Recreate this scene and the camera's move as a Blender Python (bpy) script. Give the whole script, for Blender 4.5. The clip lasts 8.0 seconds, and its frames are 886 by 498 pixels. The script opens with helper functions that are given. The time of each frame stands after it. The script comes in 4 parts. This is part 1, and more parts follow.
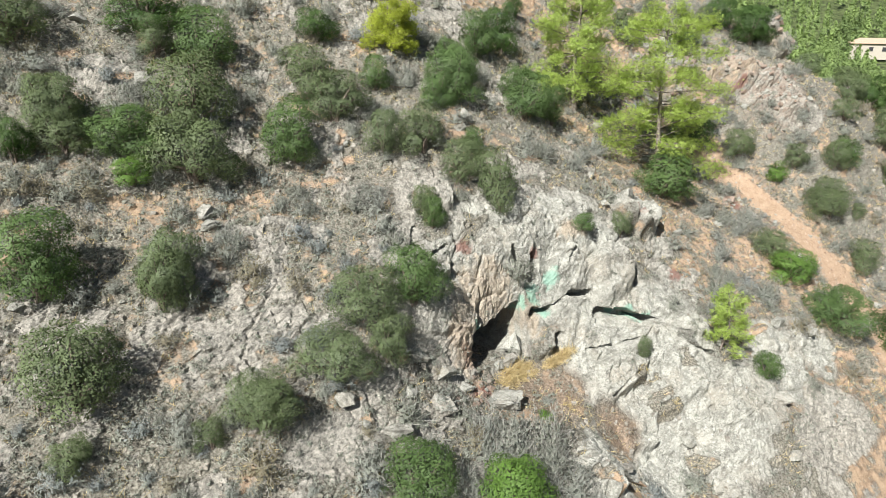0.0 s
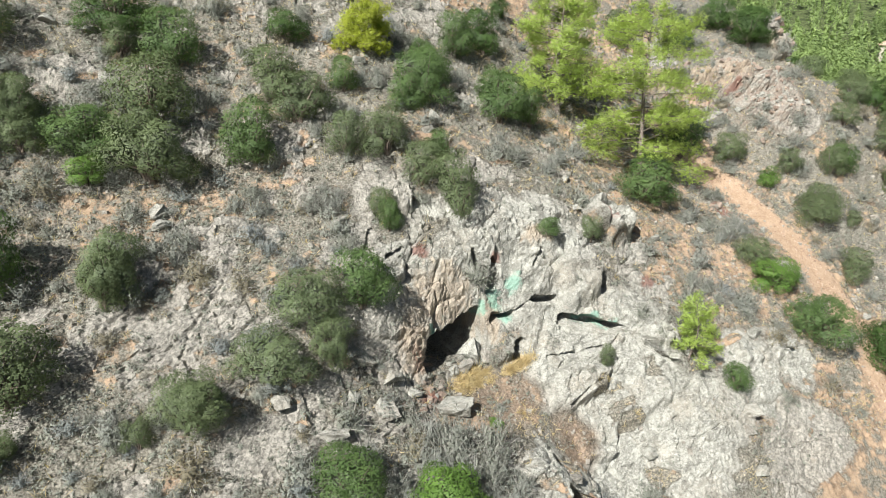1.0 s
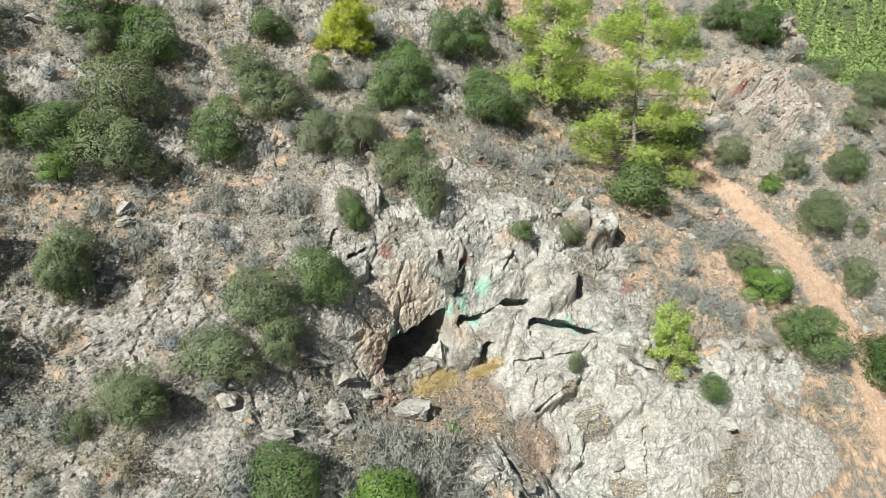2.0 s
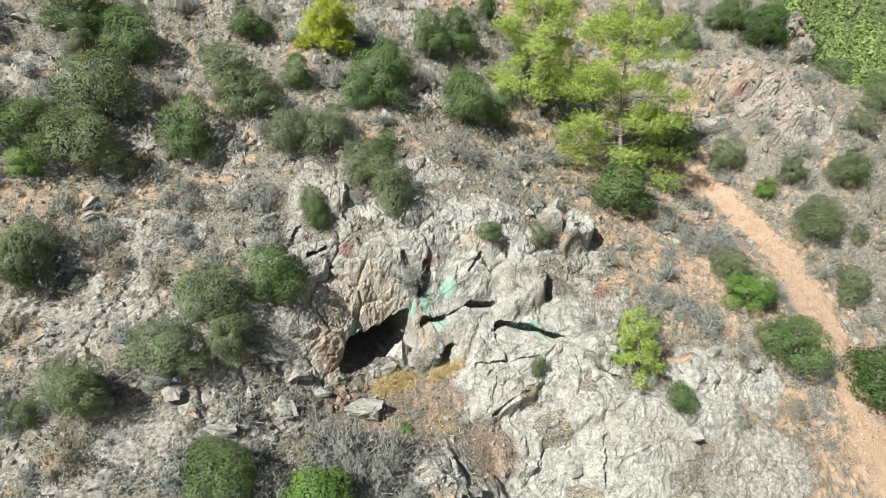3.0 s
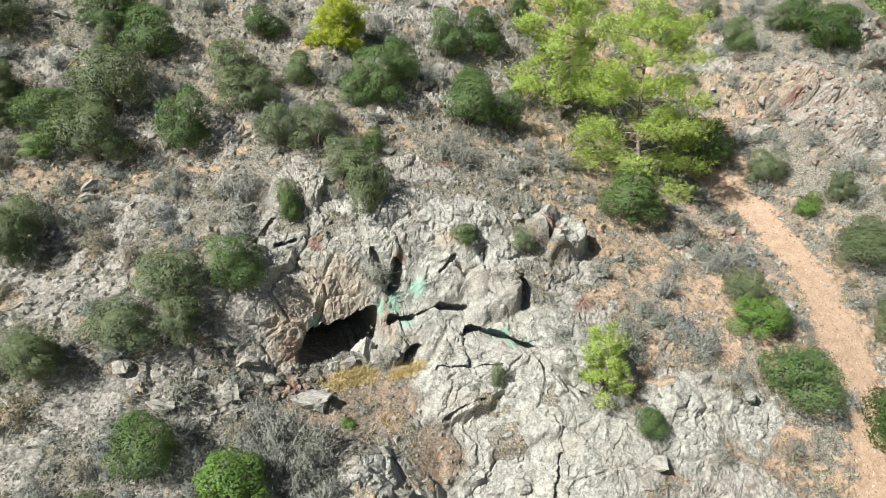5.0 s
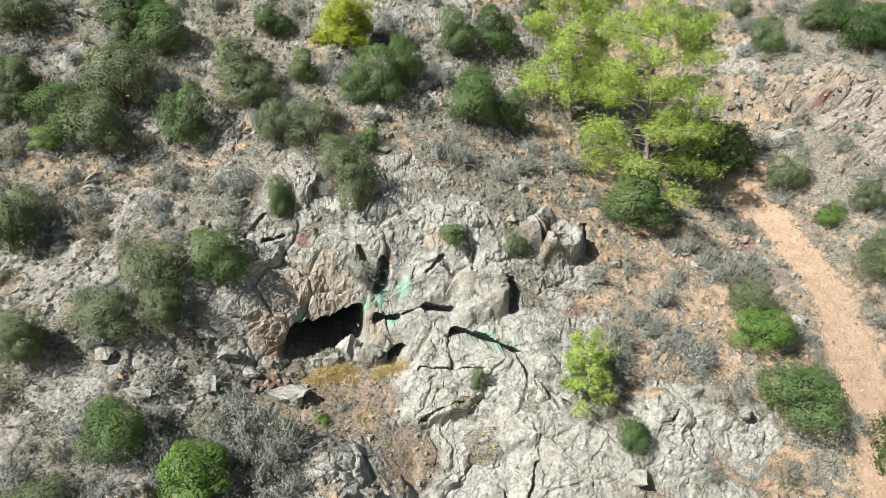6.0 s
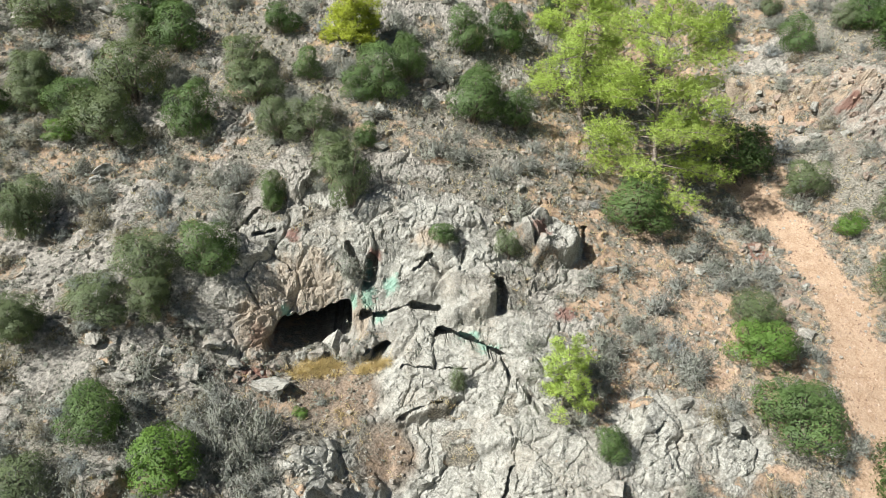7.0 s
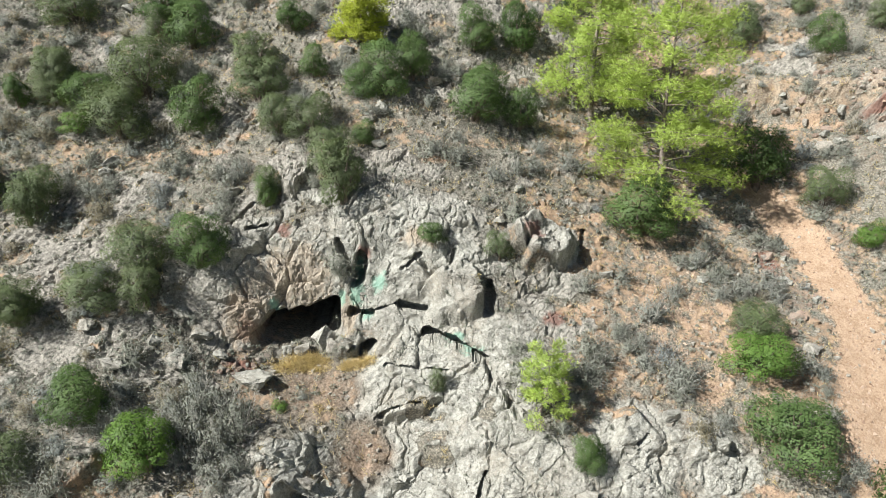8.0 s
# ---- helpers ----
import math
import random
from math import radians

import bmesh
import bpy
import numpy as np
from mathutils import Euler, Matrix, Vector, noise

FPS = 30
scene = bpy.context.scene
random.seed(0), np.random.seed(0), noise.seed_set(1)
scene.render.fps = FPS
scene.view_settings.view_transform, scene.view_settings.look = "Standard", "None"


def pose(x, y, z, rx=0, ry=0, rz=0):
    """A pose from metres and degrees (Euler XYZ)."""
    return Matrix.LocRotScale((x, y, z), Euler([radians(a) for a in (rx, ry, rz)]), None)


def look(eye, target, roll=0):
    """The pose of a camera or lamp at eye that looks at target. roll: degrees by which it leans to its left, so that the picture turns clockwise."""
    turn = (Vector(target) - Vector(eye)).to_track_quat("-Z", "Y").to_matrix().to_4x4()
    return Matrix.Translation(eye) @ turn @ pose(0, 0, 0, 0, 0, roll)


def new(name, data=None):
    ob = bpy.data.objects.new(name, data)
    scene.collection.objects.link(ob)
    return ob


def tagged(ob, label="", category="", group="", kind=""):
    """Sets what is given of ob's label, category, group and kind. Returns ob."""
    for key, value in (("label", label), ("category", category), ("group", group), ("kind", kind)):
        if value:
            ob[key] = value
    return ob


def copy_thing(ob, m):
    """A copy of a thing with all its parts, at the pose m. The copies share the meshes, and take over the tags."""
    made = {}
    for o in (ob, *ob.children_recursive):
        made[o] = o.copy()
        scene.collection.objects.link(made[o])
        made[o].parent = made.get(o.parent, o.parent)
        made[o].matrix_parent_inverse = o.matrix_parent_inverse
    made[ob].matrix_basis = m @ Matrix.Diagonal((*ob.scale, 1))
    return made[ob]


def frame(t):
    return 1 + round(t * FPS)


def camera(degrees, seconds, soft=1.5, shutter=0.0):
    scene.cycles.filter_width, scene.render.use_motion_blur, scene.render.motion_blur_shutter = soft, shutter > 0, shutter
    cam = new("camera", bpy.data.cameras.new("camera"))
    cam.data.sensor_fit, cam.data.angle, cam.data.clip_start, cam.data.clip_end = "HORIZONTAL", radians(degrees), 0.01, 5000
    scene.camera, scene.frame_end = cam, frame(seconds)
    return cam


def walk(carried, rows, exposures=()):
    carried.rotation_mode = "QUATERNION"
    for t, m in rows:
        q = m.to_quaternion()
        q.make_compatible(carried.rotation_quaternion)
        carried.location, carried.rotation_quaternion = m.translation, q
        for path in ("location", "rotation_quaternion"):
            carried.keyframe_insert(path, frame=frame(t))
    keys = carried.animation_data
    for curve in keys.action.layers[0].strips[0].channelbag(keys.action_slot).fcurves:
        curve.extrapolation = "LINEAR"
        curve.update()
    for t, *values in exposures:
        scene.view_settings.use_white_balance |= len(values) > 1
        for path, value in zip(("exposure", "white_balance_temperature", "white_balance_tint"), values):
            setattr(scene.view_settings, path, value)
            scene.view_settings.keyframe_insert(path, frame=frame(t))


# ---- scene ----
cam = camera(68.5, 8.0, soft=0.6)
METRES, EYE, TILT, LEAN, TURN = 30.0, 30.0, -20.0, 0.0, 0.0
ROWS = [
    (0.0, 0.0, 0.0, 0.0, 0.0, 0.0, -0.0),
    (0.5, 0.0613, 0.0073, 0.0028, 0.82, 0.04, -0.31),
    (1.0, 0.1239, 0.0157, 0.0057, 2.25, 0.05, -0.84),
    (1.5, 0.187, 0.025, 0.0092, 3.91, 0.02, -1.44),
    (3.0, 0.3775, 0.054, 0.0202, 8.41, -0.23, -3.14),
    (3.5, 0.4415, 0.0674, 0.0243, 10.17, -0.33, -3.78),
    (4.0, 0.5045, 0.0831, 0.029, 12.78, -0.52, -4.72),
    (4.5, 0.565, 0.1015, 0.0348, 15.51, -0.77, -5.72),
    (6.0, 0.7335, 0.176, 0.0587, 22.81, -1.68, -8.25),
    (6.5, 0.786, 0.2029, 0.0663, 25.19, -2.05, -9.05),
    (7.0, 0.8368, 0.2325, 0.0761, 27.55, -2.47, -9.82),
    (7.5, 0.8854, 0.2654, 0.086, 29.95, -2.89, -10.56),
    (8.0, 0.9332, 0.2988, 0.0975, 32.35, -3.4, -11.28),
]
walk(cam, [(t, pose(0, 0, EYE, TILT, LEAN, TURN) @ pose(METRES * x, METRES * y, METRES * z, 90 + pitch, roll, yaw)) for t, x, y, z, yaw, pitch, roll in ROWS],
     exposures=((0.0, 0.91), (8.0, 0.91)))

# ---- daylight: a high, slightly warm sun from behind and to one side, and a clear sky ----
SUN_UP = radians(45)
SUN_FROM = Vector((-0.48, -0.875, 0)).normalized() * math.cos(SUN_UP) + Vector((0, 0, math.sin(SUN_UP)))
world = bpy.data.worlds.new("sky")
scene.world = world
world.use_nodes = True
sky = world.node_tree.nodes.new("ShaderNodeTexSky")
sky.sky_type, sky.sun_disc = "NISHITA", False
sky.sun_elevation, sky.sun_rotation = SUN_UP, math.atan2(SUN_FROM.x, SUN_FROM.y)
world.node_tree.links.new(sky.outputs[0], world.node_tree.nodes["Background"].inputs[0])
world.node_tree.nodes["Background"].inputs[1].default_value = 0.031
sun = new("sun", bpy.data.lights.new("sun", "SUN"))
sun.data.energy, sun.data.angle, sun.data.color = 5.0, radians(0.53), (1.0, 0.98, 0.935)
sun.matrix_world = look(SUN_FROM * 100, (0, 0, 0))


# ---- materials ----
class Nodes:
    """A small helper that chains shader nodes."""

    def __init__(self, name):
        self.mat = bpy.data.materials.new(name)
        self.mat.use_nodes = True
        self.tree = self.mat.node_tree
        self.bsdf = self.tree.nodes["Principled BSDF"]
        self.out = self.tree.nodes["Material Output"]

    def put(self, socket, value):
        if isinstance(value, bpy.types.NodeSocket):
            self.tree.links.new(value, socket)
        elif isinstance(value, (tuple, list)) and len(value) == 3 and len(socket.default_value) == 4:
            socket.default_value = (*value, 1)
        else:
            socket.default_value = value

    def add(self, kind, out=0, settings=(), **inputs):
        n = self.tree.nodes.new(kind)
        for key, value in settings:
            setattr(n, key, value)
        for key, value in inputs.items():
            self.put(n.inputs[int(key[1:]) if key[0] == "i" and key[1:].isdigit() else key], value)
        return n.outputs[out]

    def place(self):
        return self.add("ShaderNodeTexCoord", 3)

    def noise(self, scale, detail=4.0, rough=0.55, vector=None, warp=0.0, out=0):
        extra = {} if vector is None else {"Vector": vector}
        return self.add("ShaderNodeTexNoise", out, Scale=scale, Detail=detail, Roughness=rough, Distortion=warp, **extra)

    def cells(self, scale, feature="F1", out=0, vector=None):
        extra = {} if vector is None else {"Vector": vector}
        return self.add("ShaderNodeTexVoronoi", out, (("feature", feature),), Scale=scale, **extra)

    def ramp(self, value, low, high, to_low=0.0, to_high=1.0):
        return self.add("ShaderNodeMapRange", 0, (("interpolation_type", "SMOOTHSTEP"),), i0=value, i1=low, i2=high, i3=to_low, i4=to_high)

    def math(self, op, a, b=0.0):
        return self.add("ShaderNodeMath", 0, (("operation", op),), i0=a, i1=b)

    def mix(self, factor, a, b, blend="MIX"):
        n = self.tree.nodes.new("ShaderNodeMix")
        n.data_type, n.blend_type = "RGBA", blend
        for i, v in ((0, factor), (6, a), (7, b)):
            self.put(n.inputs[i], v)
        return n.outputs[2]

    def field(self, name):
        n = self.tree.nodes.new("ShaderNodeAttribute")
        n.attribute_name = name
        return n.outputs[2]

    def finish(self, colour, rough=0.9, height=None, depth=0.05, strength=1.0, specular=0.3):
        self.put(self.bsdf.inputs["Base Color"], colour)
        self.put(self.bsdf.inputs["Roughness"], rough)
        self.put(self.bsdf.inputs["Specular IOR Level"], specular)
        if height is not None:
            self.put(self.bsdf.inputs["Normal"], self.add("ShaderNodeBump", 0, Height=height, Distance=depth, Strength=strength))
        return self.mat


def rock_colours(n, spot, spread=0.8):
    """Weathered pale grey volcanic rock with lichen and rusty stains, and shade painted into its pits and clefts:
    colour and relief.
    """
    big = n.noise(0.30, 5, 0.6, spot)
    mid = n.noise(1.7, 6, 0.65, spot, 0.4)
    fine = n.noise(6.5, 6, 0.68, spot, 0.3)
    grit = n.noise(21.0, 5, 0.72, spot)
    colour = n.mix(n.ramp(mid, 0.42, 0.56), (0.265, 0.264, 0.232), (0.405, 0.403, 0.358))
    colour = n.mix(n.ramp(big, 0.50, 0.66, 0.0, 0.5), colour, (0.36, 0.322, 0.26))
    colour = n.mix(n.ramp(fine, 0.51, 0.60, 0.0, 0.8), colour, (0.45, 0.452, 0.408))
    lichen = n.math("MULTIPLY", n.ramp(n.noise(9.5, 5, 0.7, spot), 0.50, 0.60), n.ramp(n.noise(1.1, 4, 0.6, spot), 0.38, 0.58))
    colour = n.mix(n.math("MULTIPLY", lichen, spread), colour, (0.16, 0.158, 0.14))
    # shade put into the colour: the pits of the fine relief are darkened
    colour = n.mix(n.ramp(grit, 0.36, 0.47, 0.7, 0.0), colour, (0.19, 0.175, 0.15))
    cleft = n.ramp(n.math("ABSOLUTE", n.math("SUBTRACT", n.noise(1.3, 6, 0.62, spot), 0.5)), 0.0, 0.012)
    # the cleft lines are painted dark as well, like shade inside them
    colour = n.mix(n.ramp(cleft, 0.0, 1.0, 0.4, 0.0), colour, (0.12, 0.10, 0.08))
    height = n.math("ADD", n.math("MULTIPLY", mid, 0.35), n.math("ADD", n.math("MULTIPLY", fine, 0.55), n.math("MULTIPLY", grit, 0.36)))
    height = n.math("ADD", height, n.math("MULTIPLY", cleft, 0.12))
    return colour, height


def ground_material():
    n = Nodes("stony_hillside")
    spot = n.place()
    stone, stone_h = rock_colours(n, spot)
    dull = n.mix(n.ramp(n.noise(5.0, 6, 0.72, spot), 0.36, 0.62), (0.122, 0.112, 0.095), (0.385, 0.358, 0.312))
    stone = n.mix(n.ramp(n.field("pale"), 0.0, 1.0, 0.72, 0.0), stone, dull)
    big = n.noise(0.22, 5, 0.6, spot)
    mid = n.noise(1.6, 6, 0.65, spot)
    fine = n.noise(9.0, 6, 0.7, spot)
    grit = n.noise(38.0, 3, 0.7, spot)
    soil = n.mix(n.ramp(mid, 0.36, 0.64), (0.22, 0.15, 0.10), (0.40, 0.295, 0.20))
    litter = n.mix(n.ramp(fine, 0.38, 0.64), (0.092, 0.088, 0.071), (0.30, 0.287, 0.24))
    drift = n.math("ADD", n.math("ADD", n.math("MULTIPLY", big, 0.5), n.math("MULTIPLY", mid, 0.5)), n.math("MULTIPLY", n.field("orange"), 0.06))
    earth = n.mix(n.ramp(drift, 0.52, 0.61), litter, soil)
    pebbles = n.cells(8.0, "F1", 1, spot)
    near = n.cells(8.0, "F1", 0, spot)
    keep = n.math("MULTIPLY", n.ramp(n.add("ShaderNodeSeparateColor", 0, Color=pebbles), 0.60, 0.65), n.math("MULTIPLY", n.ramp(near, 0.36, 0.28), n.ramp(n.noise(0.8, 5, 0.65, spot), 0.45, 0.60)))
    earth = n.mix(n.math("MULTIPLY", keep, 0.7), earth, n.mix(n.add("ShaderNodeSeparateColor", 1, Color=pebbles), (0.26, 0.22, 0.185), (0.48, 0.43, 0.37)))
    earth = n.mix(n.ramp(grit, 0.36, 0.52, 0.4, 0.0), earth, (0.12, 0.088, 0.064))
    earth_h = n.math("ADD", n.math("MULTIPLY", fine, 0.4), n.math("ADD", n.math("MULTIPLY", grit, 0.2), n.math("MULTIPLY", keep, 0.25)))
    rock = n.field("rock")
    edge = n.ramp(n.math("ADD", rock, n.math("MULTIPLY", n.math("SUBTRACT", fine, 0.5), 0.7)), 0.36, 0.60)
    colour = n.mix(edge, earth, stone)
    colour = n.mix(n.math("MULTIPLY", n.field("terrace"), 0.8), colour, n.mix(n.ramp(fine, 0.35, 0.65), (0.115, 0.085, 0.062), (0.31, 0.235, 0.175)))
    colour = n.mix(n.math("MULTIPLY", n.math("MULTIPLY", n.field("brown"), n.ramp(mid, 0.40, 0.60)), 0.7), colour, n.mix(fine, (0.12, 0.092, 0.072), (0.35, 0.275, 0.22)))
    colour = n.mix(n.ramp(n.field("wood"), 0.5, 0.95), colour, n.mix(n.ramp(n.noise(0.5, 7, 0.75, spot), 0.38, 0.62), (0.022, 0.032, 0.013), (0.125, 0.155, 0.06)))
    straw = n.ramp(n.math("ADD", n.field("straw"), n.math("MULTIPLY", n.math("SUBTRACT", fine, 0.5), 0.9)), 0.40, 0.70)
    colour = n.mix(n.math("MULTIPLY", straw, 0.85), colour, n.mix(n.ramp(fine, 0.35, 0.65), (0.33, 0.235, 0.12), (0.66, 0.53, 0.31)))
    red = n.ramp(n.math("ADD", n.field("red"), n.math("MULTIPLY", n.math("SUBTRACT", mid, 0.5), 1.2)), 0.45, 0.85)
    colour = n.mix(n.math("MULTIPLY", red, 0.75), colour, n.mix(fine, (0.10, 0.042, 0.034), (0.31, 0.155, 0.12)))
    streak = n.noise(1.0, 5, 0.6, n.add("ShaderNodeVectorMath", 0, (("operation", "MULTIPLY"),), i0=spot, i1=(2.4, 2.4, 0.55)))
    ochre = n.ramp(n.math("ADD", n.field("ochre"), n.math("ADD", n.math("MULTIPLY", n.math("SUBTRACT", mid, 0.5), 0.7), n.math("MULTIPLY", n.math("SUBTRACT", streak, 0.5), 1.3))), 0.35, 0.85)
    colour = n.mix(n.math("MULTIPLY", ochre, 0.58), colour, n.mix(n.ramp(n.math("ADD", n.math("MULTIPLY", fine, 0.5), n.math("MULTIPLY", streak, 0.5)), 0.38, 0.62), (0.19, 0.135, 0.092), (0.50, 0.41, 0.305)))
    path = n.ramp(n.math("ADD", n.field("path"), n.math("ADD", n.math("MULTIPLY", n.math("SUBTRACT", mid, 0.5), 0.8), n.math("MULTIPLY", n.math("SUBTRACT", fine, 0.5), 0.7))), 0.38, 0.68)
    gravel = n.mix(n.ramp(n.math("ADD", n.math("MULTIPLY", fine, 0.6), n.math("MULTIPLY", mid, 0.4)), 0.36, 0.62), (0.29, 0.195, 0.125), (0.48, 0.36, 0.255))
    gravel = n.mix(n.math("MULTIPLY", keep, 0.8), gravel, n.mix(n.add("ShaderNodeSeparateColor", 1, Color=pebbles), (0.30, 0.19, 0.14), (0.60, 0.49, 0.39)))
    gravel = n.mix(n.ramp(grit, 0.38, 0.52, 0.55, 0.0), gravel, (0.19, 0.125, 0.085))
    colour = n.mix(path, colour, gravel)
    copper = n.ramp(n.math("ADD", n.field("copper"), n.math("MULTIPLY", n.math("SUBTRACT", n.noise(4.0, 5, 0.7, spot), 0.5), 1.3)), 0.5, 0.95)
    colour = n.mix(n.math("MULTIPLY", copper, 0.68), colour, n.mix(fine, (0.08, 0.30, 0.21), (0.34, 0.52, 0.43)))
    height = n.mix(edge, earth_h, stone_h)
    return n.finish(colour, 0.92, height, 0.11, 1.0, 0.2)


def boulder_material(name="weathered_rock", rust=0.5):
    n = Nodes(name)
    spot = n.place()
    colour, height = rock_colours(n, n.add("ShaderNodeVectorMath", 0, (("operation", "ADD"),), i0=spot, i1=n.add("ShaderNodeObjectInfo", 0)), 0.35)
    tint = n.add("ShaderNodeObjectInfo", 5)
    colour = n.mix(n.ramp(tint, 1.0 - 1.4 * rust, 1.3 - rust, 0.0, 0.9 * rust + 0.05), colour, n.mix(tint, (0.15, 0.085, 0.065), (0.34, 0.21, 0.15)))
    return n.finish(colour, 0.92, height, 0.10, 1.0, 0.2)


def leaf_material(name, dark, light, shine=0.22, glow=0.22, vary=0.3, patch_scale=1.4, grain=0.16):
    n = Nodes(name)
    one = n.add("ShaderNodeNewGeometry", 8)
    whole = n.add("ShaderNodeObjectInfo", 5)
    patch = n.noise(patch_scale, 3, 0.6, n.place())
    tone = n.math("ADD", n.math("MULTIPLY", one, grain), n.math("MULTIPLY", n.math("SUBTRACT", patch, 0.25 - 0.55 * (0.55 - grain)), 0.9))
    colour = n.mix(n.ramp(tone, 0.1, 0.9), dark, light)
    colour = n.mix(n.math("MULTIPLY", whole, vary), colour, n.mix(0.5, colour, (light[0] * 1.08, light[1] * 1.08, light[2] * 1.5)))
    n.finish(colour, 0.55, None, specular=shine)
    through_leaf = n.tree.nodes.new("ShaderNodeBsdfTranslucent")
    n.put(through_leaf.inputs[0], n.mix(1.0, colour, (1.25, 1.3, 0.7), "MULTIPLY"))
    blend = n.tree.nodes.new("ShaderNodeMixShader")
    blend.inputs[0].default_value = glow
    n.tree.links.new(n.bsdf.outputs[0], blend.inputs[1])
    n.tree.links.new(through_leaf.outputs[0], blend.inputs[2])
    n.tree.links.new(blend.outputs[0], n.out.inputs[0])
    return n.mat


def bark_material(name, dark, light):
    n = Nodes(name)
    spot = n.place()
    a = n.noise(6.0, 5, 0.7, spot)
    b = n.noise(30.0, 4, 0.7, spot)
    return n.finish(n.mix(n.ramp(a, 0.35, 0.65), dark, light), 0.9, n.math("ADD", a, b), 0.02)


def plain_material(name, dark, light, scale=8.0, rough=0.85):
    n = Nodes(name)
    a = n.noise(scale, 5, 0.65, n.place())
    return n.finish(n.mix(n.ramp(a, 0.35, 0.65), dark, light), rough, a, 0.02)


GROUND = ground_material()
ROCK = boulder_material(rust=0.2)
GRAVEL = leaf_material("tan_gravel", (0.20, 0.125, 0.085), (0.50, 0.39, 0.30), 0.15, 0.0, grain=0.7)
RED_ROCK = boulder_material("red_brown_rock", 0.6)
BARK = bark_material("grey_brown_bark", (0.09, 0.07, 0.055), (0.23, 0.19, 0.155))
PINE_BARK = bark_material("pine_bark", (0.10, 0.075, 0.06), (0.30, 0.26, 0.23))
TWIG = bark_material("dry_grey_twigs", (0.21, 0.20, 0.175), (0.46, 0.45, 0.41))
LEAVES = {
    "olive": leaf_material("olive_green_leaves", (0.046, 0.066, 0.028), (0.185, 0.232, 0.112)),
    "green": leaf_material("green_leaves", (0.034, 0.064, 0.02), (0.142, 0.218, 0.072)),
    "dark": leaf_material("dark_green_leaves", (0.022, 0.048, 0.012), (0.092, 0.158, 0.042)),
    "pale": leaf_material("pale_grey_green_leaves", (0.105, 0.125, 0.075), (0.29, 0.32, 0.21)),
    "lime": leaf_material("fresh_green_leaves", (0.05, 0.1, 0.02), (0.17, 0.285, 0.06)),
    "yellow": leaf_material("yellow_green_needles", (0.21, 0.25, 0.035), (0.57, 0.63, 0.11), 0.2, 0.4),
    "pine": leaf_material("lime_pine_needles", (0.20, 0.28, 0.058), (0.57, 0.70, 0.20), 0.25, 0.4),
    "silver": leaf_material("silvery_blue_grey_leaves", (0.095, 0.107, 0.097), (0.265, 0.29, 0.272), 0.15, 0.12),
    "tawny": leaf_material("tawny_brown_leaves", (0.125, 0.108, 0.07), (0.29, 0.265, 0.185), 0.15, 0.2),
    "dry": leaf_material("dusty_grey_leaves", (0.105, 0.114, 0.09), (0.295, 0.31, 0.258), 0.15, 0.12),
    "wood": leaf_material("far_woodland_leaves", (0.05, 0.088, 0.032), (0.34, 0.45, 0.16), 0.2, patch_scale=0.09),
    "straw": leaf_material("dry_straw", (0.36, 0.275, 0.14), (0.72, 0.61, 0.37), 0.2, 0.3),
}


# ---- noise on whole arrays ----
def scatter(i, j, k, seed):
    h = (i.astype(np.int64) * 374761393 + j.astype(np.int64) * 668265263 + k.astype(np.int64) * 2147483647 + seed * 974711) & 0xFFFFFFFF
    h = ((h ^ (h >> 13)) * 1274126177) & 0xFFFFFFFF
    h = ((h ^ (h >> 16)) * 1103515245) & 0xFFFFFFFF
    return ((h ^ (h >> 15)) & 0xFFFFFF) / float(0xFFFFFF)


def swirl(x, y, seed, octaves=1, rough=0.5):
    """Smooth value noise from -1 to 1."""
    total, amp, norm = 0.0, 1.0, 0.0
    for o in range(octaves):
        a, b = np.floor(x), np.floor(y)
        u, v = x - a, y - b
        u, v = u * u * u * (u * (u * 6 - 15) + 10), v * v * v * (v * (v * 6 - 15) + 10)
        zero = np.zeros_like(a)
        g = [scatter(a + i, b + j, zero, seed + o) for j in (0, 1) for i in (0, 1)]
        total = total + amp * ((g[0] * (1 - u) + g[1] * u) * (1 - v) + (g[2] * (1 - u) + g[3] * u) * v)
        norm += amp
        amp *= rough
        x, y = x * 2.03 + 17.3, y * 2.03 - 9.1
    return total / norm * 2 - 1


def blocks(x, y, seed):
    """Irregular cells: nearest distance, gap to the next one, three random numbers of the cell, offset in the cell."""
    a, b = np.floor(x), np.floor(y)
    best = np.full(x.shape, 9.0)
    second = np.full(x.shape, 9.0)
    ci, cj, ox, oy = np.zeros_like(a), np.zeros_like(a), np.zeros_like(x), np.zeros_like(x)
    zero = np.zeros_like(a)
    for j in (-1, 0, 1):
        for i in (-1, 0, 1):
            dx = a + i + scatter(a + i, b + j, zero, seed) - x
            dy = b + j + scatter(a + i, b + j, zero + 7, seed) - y
            dist = np.sqrt(dx * dx + dy * dy)
            closer = dist < best
            second = np.where(closer, best, np.minimum(second, dist))
            best = np.where(closer, dist, best)
            ci, cj = np.where(closer, a + i, ci), np.where(closer, b + j, cj)
            ox, oy = np.where(closer, -dx, ox), np.where(closer, -dy, oy)
    r = [scatter(ci, cj, zero + k, seed + 31) for k in (1, 2, 3)]
    return best, second - best, r, ox, oy


def step(x, low, high):
    t = np.clip((x - low) / (high - low), 0, 1)
    return t * t * (3 - 2 * t)


